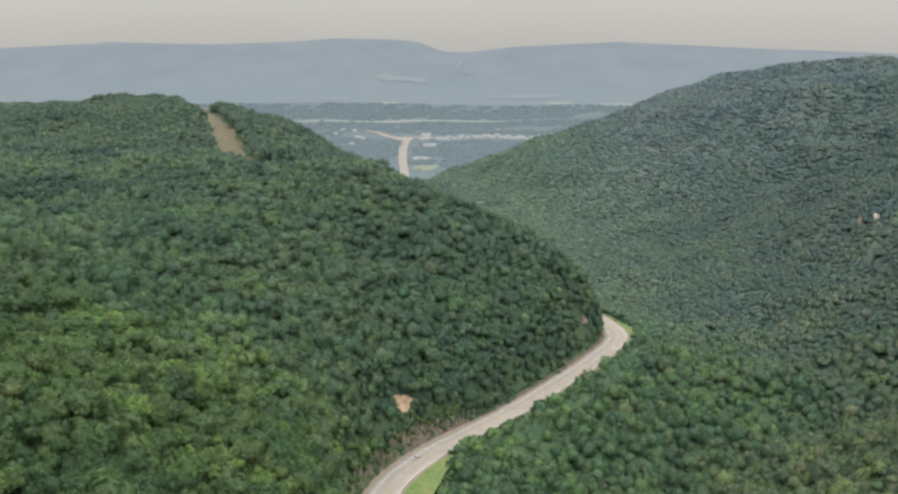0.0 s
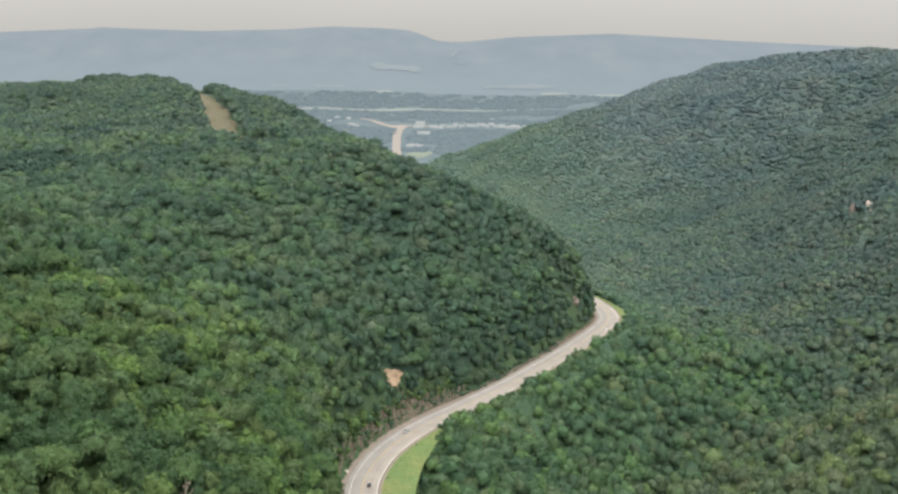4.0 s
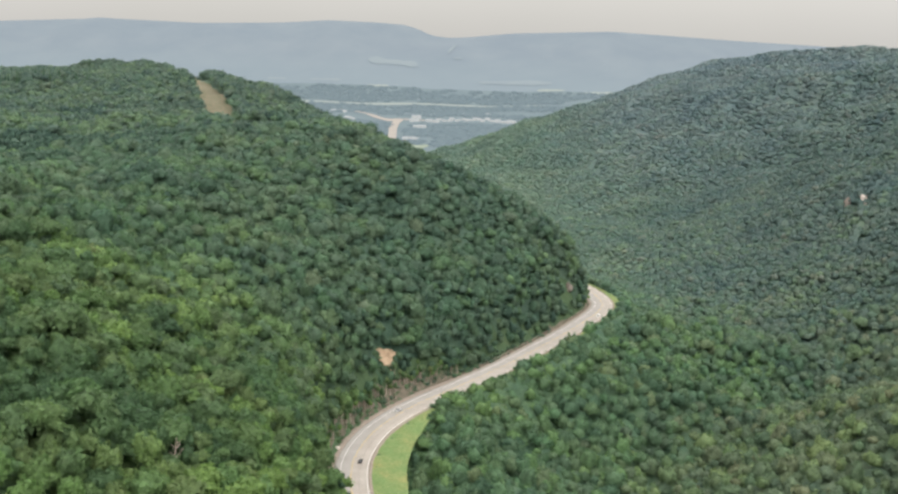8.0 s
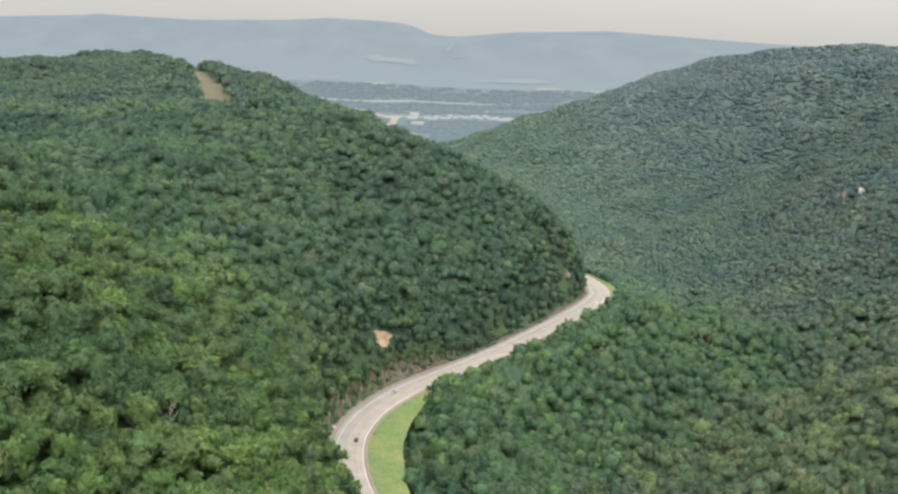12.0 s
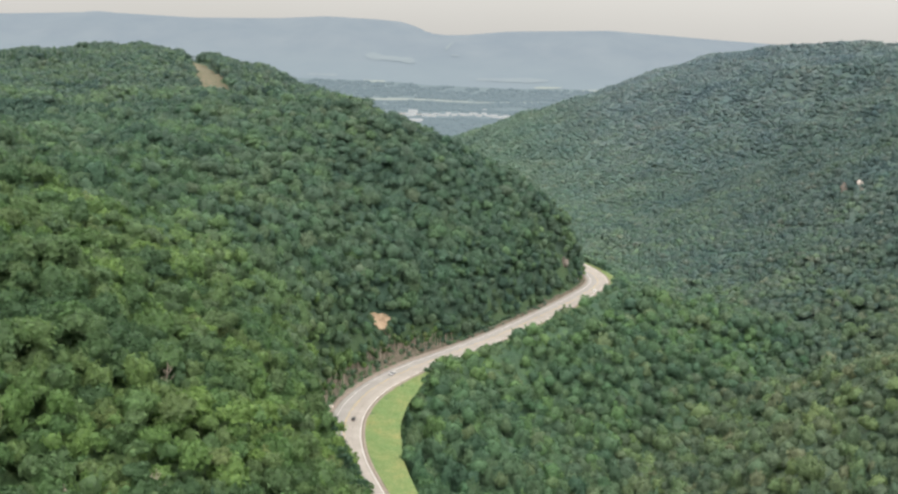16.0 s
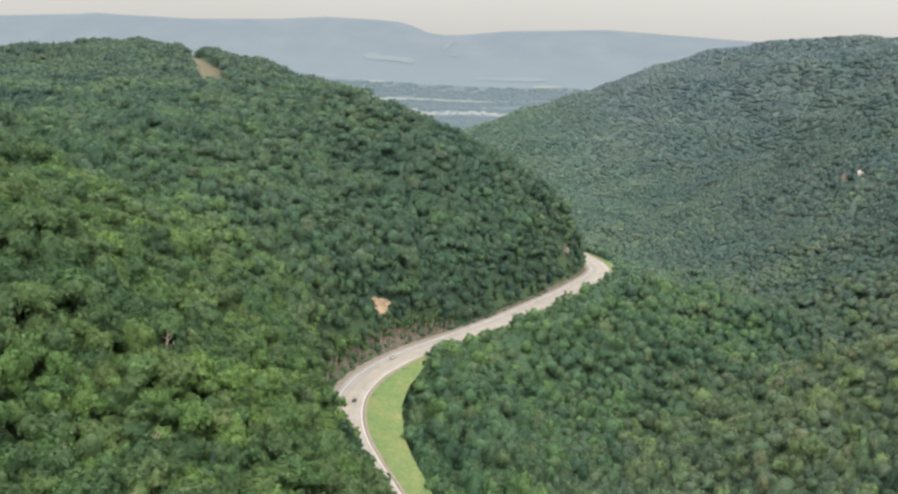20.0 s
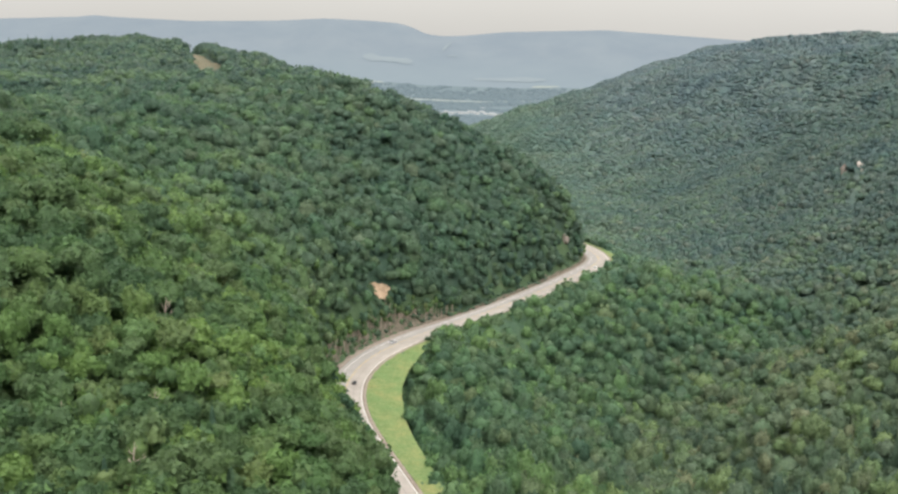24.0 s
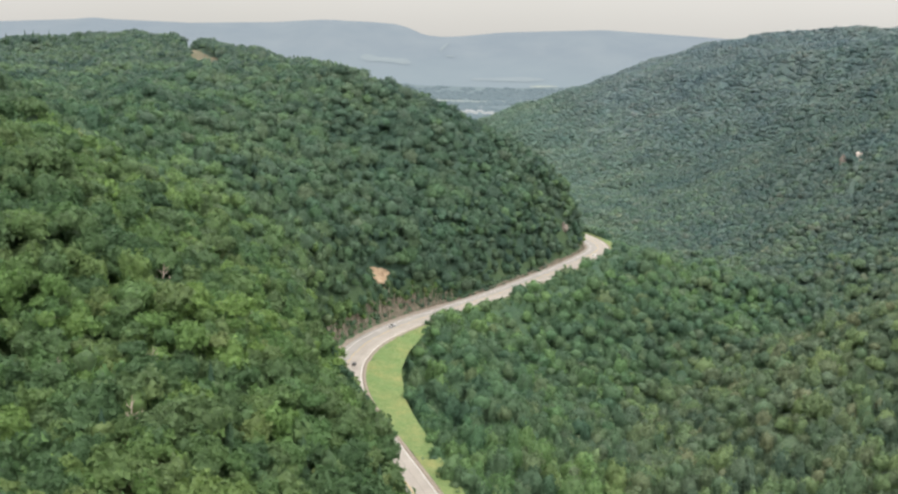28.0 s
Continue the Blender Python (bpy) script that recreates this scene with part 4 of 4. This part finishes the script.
    far_building(x, y, rng.uniform(6, 17), rng.uniform(6, 10), rng.uniform(3.2, 6.0), rng.uniform(-25, 25), "long white flat-sided shed in the far valley")
for x, y, w, d, h in ((-62, 2760, 24, 14, 7), (-66, 2698, 26, 12, 6), (-48, 2500, 30, 12, 5)):
    far_building(x, y, w, d, h, rng.uniform(-12, 12), "long white flat-sided shed in the far valley")
for x, y in ((-222, 2672), (-234, 2690), (-294, 2932), (-236, 2536), (-66, 2190), (-56, 2196), (-48, 2180), (-72, 2176), (-300, 2780), (-260, 2880), (60, 2860), (130, 2900), (-20, 2880)):
    far_building(x, y, rng.uniform(9, 15), rng.uniform(8, 11), rng.uniform(3.5, 5), rng.uniform(-40, 40), "small white house in the far valley")

x, y = scatter(-1000, 1000, 2040, 3420, 18.0, 62)
clear = np.hypot((x + 48) / 40, (y - 2026) / 60) > 1
clear &= ((np.abs(x + 100) > 24) | (y > 2740)) & (np.abs(y - 3185 - 0.07 * (x + 75)) > 30) & (np.hypot((x - 90) / 240, (y - 2690) / 75) > 1) & (np.hypot((x + 160) / 130, (y - 2780) / 130) > 1)
clear &= (y < 2480) & (np.abs(x + 48) > 40) | (wave(x, y, 330, 63) + 0.7 * wave(x, y, 90, 64) + 0.5 * ease(y, 3000, 3300) > -0.35)
clear &= np.abs(x) < 0.5 * y
x, y = x[clear], y[clear]
v, f = BALLS[1]
f = f[(v[f][:, :, 2] > 0.1).any(1)]
r = rng.uniform(9, 15, len(x))[:, None]
z = far_land(x, y)[:, None]
verts = np.stack([x[:, None] + v[:, 0] * r, y[:, None] + v[:, 1] * r, z + v[:, 2] * r * 0.5], 2) + rng.normal(0, 0.9, (len(x), len(v), 3))
tris = (f[None] + (np.arange(len(x)) * len(v))[:, None, None]).reshape(-1, 3)
tagged(link_mesh("far_woods", from_arrays("far_woods", verts.reshape(-1, 3), tris), far_wood), "dark woods scattered over the far valley, blue-grey from haze in their colour", "woods", kind="stuff")


# ---- the power line clearing, the landslip and the rocks ----
def draped(name, line, half, material, label, category, lift=0.35, across=7):
    p = np.array(line, float)
    far = np.r_[0, np.cumsum(np.hypot(*np.diff(p, axis=0).T))]
    s = np.arange(0, far[-1], 5.0)
    q = np.stack([np.interp(s, far, p[:, 0]), np.interp(s, far, p[:, 1])], 1)
    way = np.gradient(q, axis=0)
    way /= np.linalg.norm(way, axis=1)[:, None]
    side = np.stack([-way[:, 1], way[:, 0]], 1)
    off = np.linspace(-1, 1, across) * half
    xy = q[:, None] + side[:, None] * (off[None, :, None] * (1 + 0.18 * np.sin(s * 0.11)[:, None, None]))
    flat = xy.reshape(-1, 2)
    i = np.arange(len(flat)).reshape(len(q), across)
    a, b, c, d = i[:-1, :-1].ravel(), i[:-1, 1:].ravel(), i[1:, 1:].ravel(), i[1:, :-1].ravel()
    verts = np.c_[flat, land(flat[:, 0], flat[:, 1]) + lift]
    return tagged(link_mesh(name, from_arrays(name, verts, np.r_[np.stack([a, c, b], 1), np.stack([a, d, c], 1)]), material), label, category, kind="structure")


draped("clearing", CUT, 15.0, dry_grass, "bleached grassy power line clearing cut through the hilltop forest", "clearing")


def boulder(bm, at, size, seed, flatten=0.7):
    """A broken rock: a ball knocked into planes and pitted."""
    rng = np.random.RandomState(seed)
    made = bmesh.ops.create_icosphere(bm, subdivisions=3, radius=1.0)["verts"]
    cuts = [(Vector(rng.normal(size=3)).normalized(), rng.uniform(0.55, 0.85)) for _ in range(9)]
    for v in made:
        p = v.co.copy()
        for n, d in cuts:
            over = p.dot(n) - d
            if over > 0:
                p -= n * over * 0.9
        p += p.normalized() * noise.noise(p * 3 + Vector((seed, 0, 0))) * 0.09
        v.co = Vector(at) + Vector((p.x * size[0], p.y * size[1], p.z * size[2]))


def outcrop(x, y, pieces, material, label, seed, high=5.0):
    z = float(land(x, y)[0])
    bm = bmesh.new()
    rng = np.random.RandomState(seed)
    for k in range(pieces):
        boulder(bm, (rng.uniform(-1.9, 1.9), rng.uniform(-1.5, 1.5), high / 2 + rng.uniform(-1.0, 1.0)), (rng.uniform(1.8, 2.9), rng.uniform(1.8, 3.0), high / 2 + rng.uniform(1.5, 4.5)), seed * 10 + k)
    ob = part("rock_outcrop", bm, material)
    ob.location = (x, y, z)
    return tagged(ob, label, "rock")


outcrop(424, 1038, 5, rock, "pale bare sandstone outcrop among the trees", 71, 10.0)
outcrop(411, 1046, 4, tan_rock, "brownish sandstone outcrop among the trees", 72, 13.0)
outcrop(98, 754, 3, tan_rock, "tan rock face above the highway bend", 73, 2.0)

# landslip: a hollow of raw clay with a lip, wider at the top
bm = bmesh.new()
rings, spokes = 7, 28
grid = []
for k in range(rings + 1):
    u = k / rings
    row = []
    for s in range(spokes):
        turn = 6.283 * s / spokes
        wide = 4.0 * (1.0 - 0.34 * math.exp(-((turn - 1.6) / 0.4) ** 2) + 0.13 * math.sin(turn * 5 + 0.6) + 0.10 * math.sin(turn * 9) + 0.07 * math.sin(turn * 13 + 2)) * u
        px = SLIP[0] + wide * 1.15 * math.cos(turn) * (1.0 + 0.22 * math.sin(turn)) + 2.2 * u * max(0.0, -math.sin(turn)) ** 3
        py = SLIP[1] + 0.8 * (px - SLIP[0]) + wide * math.sin(turn) * (1.0 if math.sin(turn) > 0 else 2.5)
        dip = 0.9 * (1 - u * u) + 0.25 * noise.noise(Vector((px * 0.6, py * 0.6, 1)))
        row.append(bm.verts.new((px, py, float(land(px, py)[0]) + 1.5 - dip * 0.8)))
    grid.append(row)
for a, b in zip(grid, grid[1:]):
    for s in range(spokes):
        t = (s + 1) % spokes
        bm.faces.new((a[s], b[s], b[t], a[t]))
bmesh.ops.remove_doubles(bm, verts=bm.verts, dist=0.001)
tagged(part("landslip", bm, bare_clay, smooth=True), "raw orange clay landslip scar on the wooded slope", "landslip", kind="structure")


# ---- trees as things of their own ----
def limb(bm, a, b, ra, rb, sides=6):
    """A tapered length of wood from a to b."""
    a, b = Vector(a), Vector(b)
    turn = (b - a).to_track_quat("Z", "Y").to_matrix()
    low = [bm.verts.new(a + turn @ Vector((ra * math.cos(6.283 * k / sides), ra * math.sin(6.283 * k / sides), 0))) for k in range(sides)]
    top = [bm.verts.new(b + turn @ Vector((rb * math.cos(6.283 * k / sides), rb * math.sin(6.283 * k / sides), 0))) for k in range(sides)]
    for k in range(sides):
        n = (k + 1) % sides
        bm.faces.new((low[k], low[n], top[n], top[k]))
    bm.faces.new(top)


def broadleaf(seed, radius, high, label):
    """A tree: tapered trunk with limbs, and a crown of leafy boughs."""
    rng = np.random.RandomState(seed)
    ob = new("tree")
    bm = bmesh.new()
    base = high - radius * 1.9
    limb(bm, (0, 0, -1.5), (0.15, 0.1, base * 0.6), 0.34, 0.26)
    limb(bm, (0.15, 0.1, base * 0.6), (0.1, -0.1, high - radius * 0.7), 0.26, 0.1)
    for k in range(7):
        turn, reach = k * 2.4 + rng.uniform(-0.4, 0.4), radius * rng.uniform(0.45, 0.7)
        limb(bm, (0.1, 0, base * rng.uniform(0.6, 1.1)), (reach * math.cos(turn), reach * math.sin(turn), high - radius * rng.uniform(0.6, 1.2)), 0.11, 0.03, 5)
    v, f = crown(seed, 3, 680, 0.11, 28, (0.26, 0.56), 0.9 + 0.2 * rng.uniform(), -0.1, 0.75, 0.42, 0.1)
    v = v * radius
    v[:, 2] += high - v[:, 2].max()
    part("trunk", bm, bark, ob)
    link_mesh("crown", from_arrays("crown", v, f), leaf_one, ob)
    return tagged(ob, label, "tree", "hillside trees")


def conifer(seed, radius, high, label):
    ob = new("pine_tree")
    bm = bmesh.new()
    limb(bm, (0, 0, -1.5), (0, 0, high * 0.5), 0.26, 0.18)
    limb(bm, (0, 0, high * 0.5), (0, 0, high - 0.6), 0.18, 0.04)
    part("trunk", bm, bark, ob)
    v, f = pine(seed, 11, 14)
    v = v * (radius, radius, (high * 0.72) / 2.4)
    v[:, 2] += high - v[:, 2].max()
    link_mesh("crown", from_arrays("crown", v, f, smooth=False), leaf_dark, ob)
    return tagged(ob, label, "tree", "hillside trees")


sizes = ((3.6, 12.5), (4.5, 14), (5.2, 15), (6.0, 16), (4.0, 15), (4.8, 13.5), (6.8, 16.5), (5.5, 15))
models = [broadleaf(200 + k, r, h, "tall green broadleaf tree with a full rounded crown" if r > 4 else "slim green broadleaf tree with a narrow crown") for k, (r, h) in enumerate(sizes)]
pines = [conifer(220 + k, 2.6, 15.5 + k, "dark green pine rising among broadleaf trees") for k in range(2)]
order = np.argsort(np.hypot(nearest[0], nearest[1]))[:300]
used, rng = set(), np.random.RandomState(81)
for n in order:
    px, py = float(nearest[0][n]), float(nearest[1][n])
    model = pines[rng.randint(2)] if rng.uniform() < 0.06 else models[rng.randint(len(models))]
    m = pose(px, py, float(land(px, py)[0]), rng.uniform(-3, 3), rng.uniform(-3, 3), rng.uniform(0, 360))
    if model.name in used:
        copy_thing(model, m)
    else:
        model.matrix_basis = m
        used.add(model.name)
for k, (px, py) in enumerate(((-77.5, 247.0), (-86.5, 239.5), (-81.0, 235.5), (-82.5, 250.5), (-74.0, 241.0), (-90.0, 246.0))):
    copy_thing(models[(k * 3 + 1) % len(models)], pose(px, py, float(land(px, py)[0]), 0, 0, 57 * k))
rest = np.setdiff1d(np.arange(len(nearest[0])), order)
grove("hillside_forest", nearest[0][rest], nearest[1][rest], NEAR, True, (2.6, 6.0), "dense green broadleaf forest below the camera", 54, uneven=2.2)


def roadside_tree(seed, high):
    """A thin bare-stemmed tree at the edge of the cut, leafy only at the top."""
    rng = np.random.RandomState(seed)
    ob = new("roadside_tree")
    bm = bmesh.new()
    lean = rng.uniform(-0.3, 0.3, 2)
    limb(bm, (0, 0, -1.0), (lean[0], lean[1], high * 0.55), 0.2, 0.14)
    limb(bm, (lean[0], lean[1], high * 0.55), (lean[0] * 1.5, lean[1] * 1.5, high), 0.14, 0.03)
    for k in range(4):
        z, turn = high * rng.uniform(0.3, 0.65), rng.uniform(0, 6.283)
        limb(bm, (lean[0] * 0.8, lean[1] * 0.8, z), (1.3 * math.cos(turn), 1.3 * math.sin(turn), z + 0.8), 0.06, 0.02, 4)
    part("trunk", bm, pale_bark, ob)
    v, f = SLIM[seed % len(SLIM)]
    v = v * (1.6, 1.6, high * 0.27)
    v[:, 2] += high + 0.6 - v[:, 2].max()
    link_mesh("crown", from_arrays("crown", v, f), leaf_one, ob)
    return tagged(ob, "thin roadside tree with a pale bare stem", "tree", "roadside trees")


stems = [roadside_tree(230 + k, 8.0 + k) for k in range(4)]
used = set()
for k in range(78):
    n = at_y(446) + int(k * 1.05 + rng.uniform(-2.5, 2.5))
    off = bank_wide[n] - rng.uniform(-1.6, 1.4)
    px, py = LINE[n] + LEFT[n] * off + rng.uniform(-0.6, 0.6, 2)
    m = pose(px, py, max(float(land(px, py)[0]), min(float(tall[n]), 9.0) * 0.8), rng.uniform(-4, 4), rng.uniform(-4, 4), rng.uniform(0, 360))
    model = stems[k % 4]
    if model.name in used:
        copy_thing(model, m)
    else:
        model.matrix_basis = m
        used.add(model.name)


def tall_pine(seed, high, wide):
    """An old pine: long bare stem, ragged flat-topped crown of separate boughs."""
    rng = np.random.RandomState(seed)
    ob = new("pine_tree")
    bm = bmesh.new()
    limb(bm, (0, 0, -1.5), (0.2, 0.1, high * 0.6), 0.3, 0.2)
    limb(bm, (0.2, 0.1, high * 0.6), (0, 0, high - 0.8), 0.2, 0.05)
    verts, tris, count = [], [], 0
    for k in range(11):
        u = k / 10
        turn, reach = k * 2.4 + rng.uniform(-0.4, 0.4), wide * (0.9 - 0.65 * u) * rng.uniform(0.6, 1.0)
        at = np.array((reach * math.cos(turn), reach * math.sin(turn), high * (0.5 + 0.44 * u)))
        limb(bm, (0.1, 0, at[2] - 0.6), at, 0.07, 0.03, 5)
        v, f = crown(seed * 20 + k, 1, 60, 0.2, 7, (0.5, 0.9), 0.6, -1.1, 0.9)
        verts.append(at + v * rng.uniform(0.34, 0.5) * wide)
        tris.append(f + count)
        count += len(v)
    part("trunk", bm, bark, ob)
    link_mesh("crown", from_arrays("crown", np.concatenate(verts), np.concatenate(tris)), leaf_dark, ob)
    return tagged(ob, "tall dark green pine leaning over the road cut", "tree", "pines above the road cut")


old_pines = [tall_pine(260 + k, h, w) for k, (h, w) in enumerate(((21.0, 3.8), (19.0, 3.4), (23.0, 4.2)))]
used = set()
for k, (px, py) in enumerate(((-18.5, 306), (-19.5, 313), (-18.0, 318), (-21.0, 324), (-22.0, 331), (-23.5, 338), (-25.0, 345), (-20.5, 300), (-24.0, 318), (-26.0, 330), (-29.0, 344), (-31.0, 354))):
    model = old_pines[k % 3]
    m = pose(px, py, float(land(px, py)[0]), rng.uniform(-4, 4), rng.uniform(-4, 4), 73 * k)
    if model.name in used:
        copy_thing(model, m)
    else:
        model.matrix_basis = m
        used.add(model.name)
for k in range(22):
    n = at_y(306 + 2.4 * k)
    px, py = LINE[n] + LEFT[n] * (16.5 + 4.5 * ((k * 0.618) % 1.0))
    copy_thing(models[(k * 5 + 2) % len(models)], pose(px, py, float(land(px, py)[0]), 0, 0, 67 * k))
for k in range(20):
    n = at_y(764 + 2.6 * k)
    px, py = LINE[n] + LEFT[n] * (11.2 + 4.0 * ((k * 0.618) % 1.0))
    copy_thing(stems[k % 4], pose(px, py, float(land(px, py)[0]), 0, 0, 67 * k))
skyline_pine = conifer(226, 2.3, 21.5, "slim dark pine standing above the hilltop skyline")
for k in range(26):
    px = -520 + 6.2 * k + rng.uniform(-3, 3)
    py = 1118 + rng.uniform(-22, 22)
    m = pose(px, py, float(land(px, py)[0]), 0, 0, 51 * k)
    if k == 0:
        skyline_pine.matrix_basis = m
    else:
        copy_thing(skyline_pine, m)


# ---- cars on the road ----
def car(name, paint, label, pickup=False):
    """A car, nose towards +y: sculpted body, glazed cabin, wheels, lamps."""
    ob = new(name)
    bm = bmesh.new()
    half = [(-2.35, 0.45), (-2.3, 0.95), (-1.2, 1.02), (1.0, 0.98), (2.0, 0.85), (2.32, 0.6), (2.3, 0.35), (-2.25, 0.32)]
    left = [bm.verts.new((-0.92, y, z)) for y, z in half]
    right = [bm.verts.new((0.92, y, z)) for y, z in half]
    bm.faces.new(left)
    bm.faces.new(right[::-1])
    for k in range(len(half)):
        n = (k + 1) % len(half)
        bm.faces.new((left[n], left[k], right[k], right[n]))
    bmesh.ops.recalc_face_normals(bm, faces=bm.faces)
    bmesh.ops.bevel(bm, geom=list(bm.edges), offset=0.07, segments=2, affect="EDGES")
    part("body", bm, paint, ob, smooth=True)
    rear = -0.5 if pickup else -2.0
    for piece, low, top, inset, material in (("window_band", 0.96, 1.38, 0.0, car_glass), ("roof", 1.38, 1.46, 0.0, paint)):
        bm = bmesh.new()
        made = box(bm, -0.8, 0.8, rear, 0.95, low, top)
        for v in made:
            if v.co.z > low + 0.2 or piece == "roof":
                v.co.x *= 0.86
                v.co.y = rear + 0.35 if v.co.y < 0 and not pickup else (0.35 if v.co.y > 0 else v.co.y + 0.1)
        bmesh.ops.bevel(bm, geom=list(bm.edges), offset=0.03, segments=1, affect="EDGES")
        part(piece, bm, material, ob)
    for sx in (-0.82, 0.82):
        for sy in (-1.4, 1.42):
            bm = bmesh.new()
            bmesh.ops.create_cone(bm, cap_ends=True, segments=18, radius1=0.34, radius2=0.34, depth=0.24, matrix=pose(sx, sy, 0.34, 0, 90, 0))
            wheel = part("wheel", bm, tyre_rubber, ob)
            bm = bmesh.new()
            bmesh.ops.create_cone(bm, cap_ends=True, segments=14, radius1=0.2, radius2=0.17, depth=0.28, matrix=pose(sx, sy, 0.34, 0, 90, 0))
            part("rim", bm, rim_metal, wheel)
        bm = bmesh.new()
        box(bm, sx * 0.8 - 0.17, sx * 0.8 + 0.17, 2.2, 2.34, 0.62, 0.76, 0.02)
        part("headlight", bm, white_paint, ob)
        bm = bmesh.new()
        box(bm, sx * 0.85 - 0.13, sx * 0.85 + 0.13, -2.38, -2.28, 0.68, 0.86, 0.02)
        part("tail_light", bm, red_paint, ob)
    return tagged(ob, label, "car", "cars on the highway")


def park(ob, y, off, turn=0):
    n = at_y(y)
    ahead = LINE[n + 1] - LINE[n - 1]
    px, py = LINE[n] + LEFT[n] * off
    ob.matrix_basis = pose(px, py, 0.01, 0, 0, math.degrees(math.atan2(-ahead[0], ahead[1])) + turn)


park(car("car", black_paint, "black car driving on the pale asphalt highway"), 466, -2.4)
park(car("car", white_paint, "white car driving at the highway bend"), 750, -3.6)
park(car("pickup_truck", silver_paint, "silver pickup driving on the pale asphalt highway", True), 536, 3.4, 180)


# ---- small roadside things ----
def utility_pole(x, y, high):
    ob = new("utility_pole")
    ob.location = (x, y, float(land(x, y)[0]))
    bm = bmesh.new()
    limb(bm, (0, 0, -1), (0, 0, high), 0.17, 0.11, 10)
    part("pole", bm, pale_bark, ob)
    bm = bmesh.new()
    box(bm, -1.2, 1.2, -0.06, 0.06, high - 0.9, high - 0.76, 0.01)
    part("crossarm", bm, bark, ob)
    bm = bmesh.new()
    bmesh.ops.create_cone(bm, cap_ends=True, segments=14, radius1=0.28, radius2=0.28, depth=0.9, matrix=pose(0.42, 0, high - 1.7))
    part("transformer", bm, white_paint, ob, "pale grey drum")
    for sx in (-1.0, 0.0, 1.0):
        bm = bmesh.new()
        bmesh.ops.create_cone(bm, cap_ends=True, segments=8, radius1=0.07, radius2=0.04, depth=0.22, matrix=pose(sx, 0, high - 0.64))
        part("insulator", bm, white_paint, ob)
    return tagged(ob, "weathered wooden utility pole at the edge of the grass", "utility pole")


utility_pole(-8.5, 436, 9.0)
bm = bmesh.new()
boulder(bm, (0, 0, 0.5), (1.5, 1.0, 0.9), 91)
stone = part("boulder", bm, rock)
n = at_y(480)
stone.location = (*(LINE[n] + LEFT[n] * (shoulder_wide[n] - 0.6)), 0.05)
tagged(stone, "pale boulder lying on the gravel shoulder", "rock")



def snag(x, y, high, seed):
    """A dead tree: pale bare trunk with broken limbs, standing above the leaves."""
    rng = np.random.RandomState(seed)
    ob = new("dead_tree")
    ob.location = (x, y, float(land(x, y)[0]))
    bm = bmesh.new()
    limb(bm, (0, 0, -1), (0.2, 0, high * 0.6), 0.26, 0.18)
    limb(bm, (0.2, 0, high * 0.6), (0.5, 0.3, high), 0.18, 0.05)
    part("trunk", bm, pale_bark, ob)
    for k in range(9):
        bm = bmesh.new()
        z, turn, reach = high * (0.45 + 0.055 * k), k * 2.3 + rng.uniform(-0.5, 0.5), rng.uniform(1.6, 3.4) * (1 - 0.05 * k)
        a = Vector((0.3, 0.1, z))
        e = a + Vector((reach * math.cos(turn), reach * math.sin(turn), reach * rng.uniform(0.4, 0.9)))
        limb(bm, a, e, 0.12, 0.05, 5)
        for s in range(2):
            limb(bm, a.lerp(e, 0.5 + 0.25 * s), a.lerp(e, 0.6 + 0.25 * s) + Vector(rng.uniform(-0.7, 0.7, 3)) + Vector((0, 0, 0.6)), 0.06, 0.02, 4)
        part("branch", bm, pale_bark, ob)
    return tagged(ob, "pale grey dead tree standing bare among green crowns", "tree", "dead trees")


for k, (px, py, high) in enumerate(((-57.9, 199.2, 15.5), (-76.8, 212.1, 15.0), (-50.3, 284.5, 15.5), (-60.0, 223.6, 15.0), (-71.4, 279.2, 16.0))):
    snag(px, py, high, 240 + k)

# shrubs fraying the edge of the grass and the foot of the bank
rng = np.random.RandomState(95)
n = rng.randint(at_y(285), at_y(700), 1500)
left_bank = rng.uniform(size=1500) < 0.3
off = np.where(left_bank, bank_wide[n] + rng.uniform(-1.0, 2.0, 1500), -8.8 - vw[n] + rng.normal(-0.6, 1.8, 1500))
spot = LINE[n] + LEFT[n] * off[:, None]
spot += rng.normal(0, 0.5, spot.shape)
v, f = crown(97, 1, 40, 0.22, 7)
r = rng.uniform(0.5, 2.6, (1500, 1))
z = land(spot[:, 0], spot[:, 1])[:, None]
verts = np.stack([spot[:, :1] + v[:, 0] * r, spot[:, 1:] + v[:, 1] * r, z + 0.35 + (v[:, 2] + 0.2) * r * 0.9], 2).reshape(-1, 3)
tris = (f[None] + (np.arange(1500) * len(v))[:, None, None]).reshape(-1, 3)
tagged(link_mesh("roadside_shrubs", from_arrays("roadside_shrubs", verts, tris, np.repeat(hazed_stand_tone(spot[:, 0], spot[:, 1], left_bank, rng.uniform(0.2, 0.95, 1500), 98), len(v), axis=0)), leaf), "low green shrubs along the grass verge", "shrubs", kind="stuff")
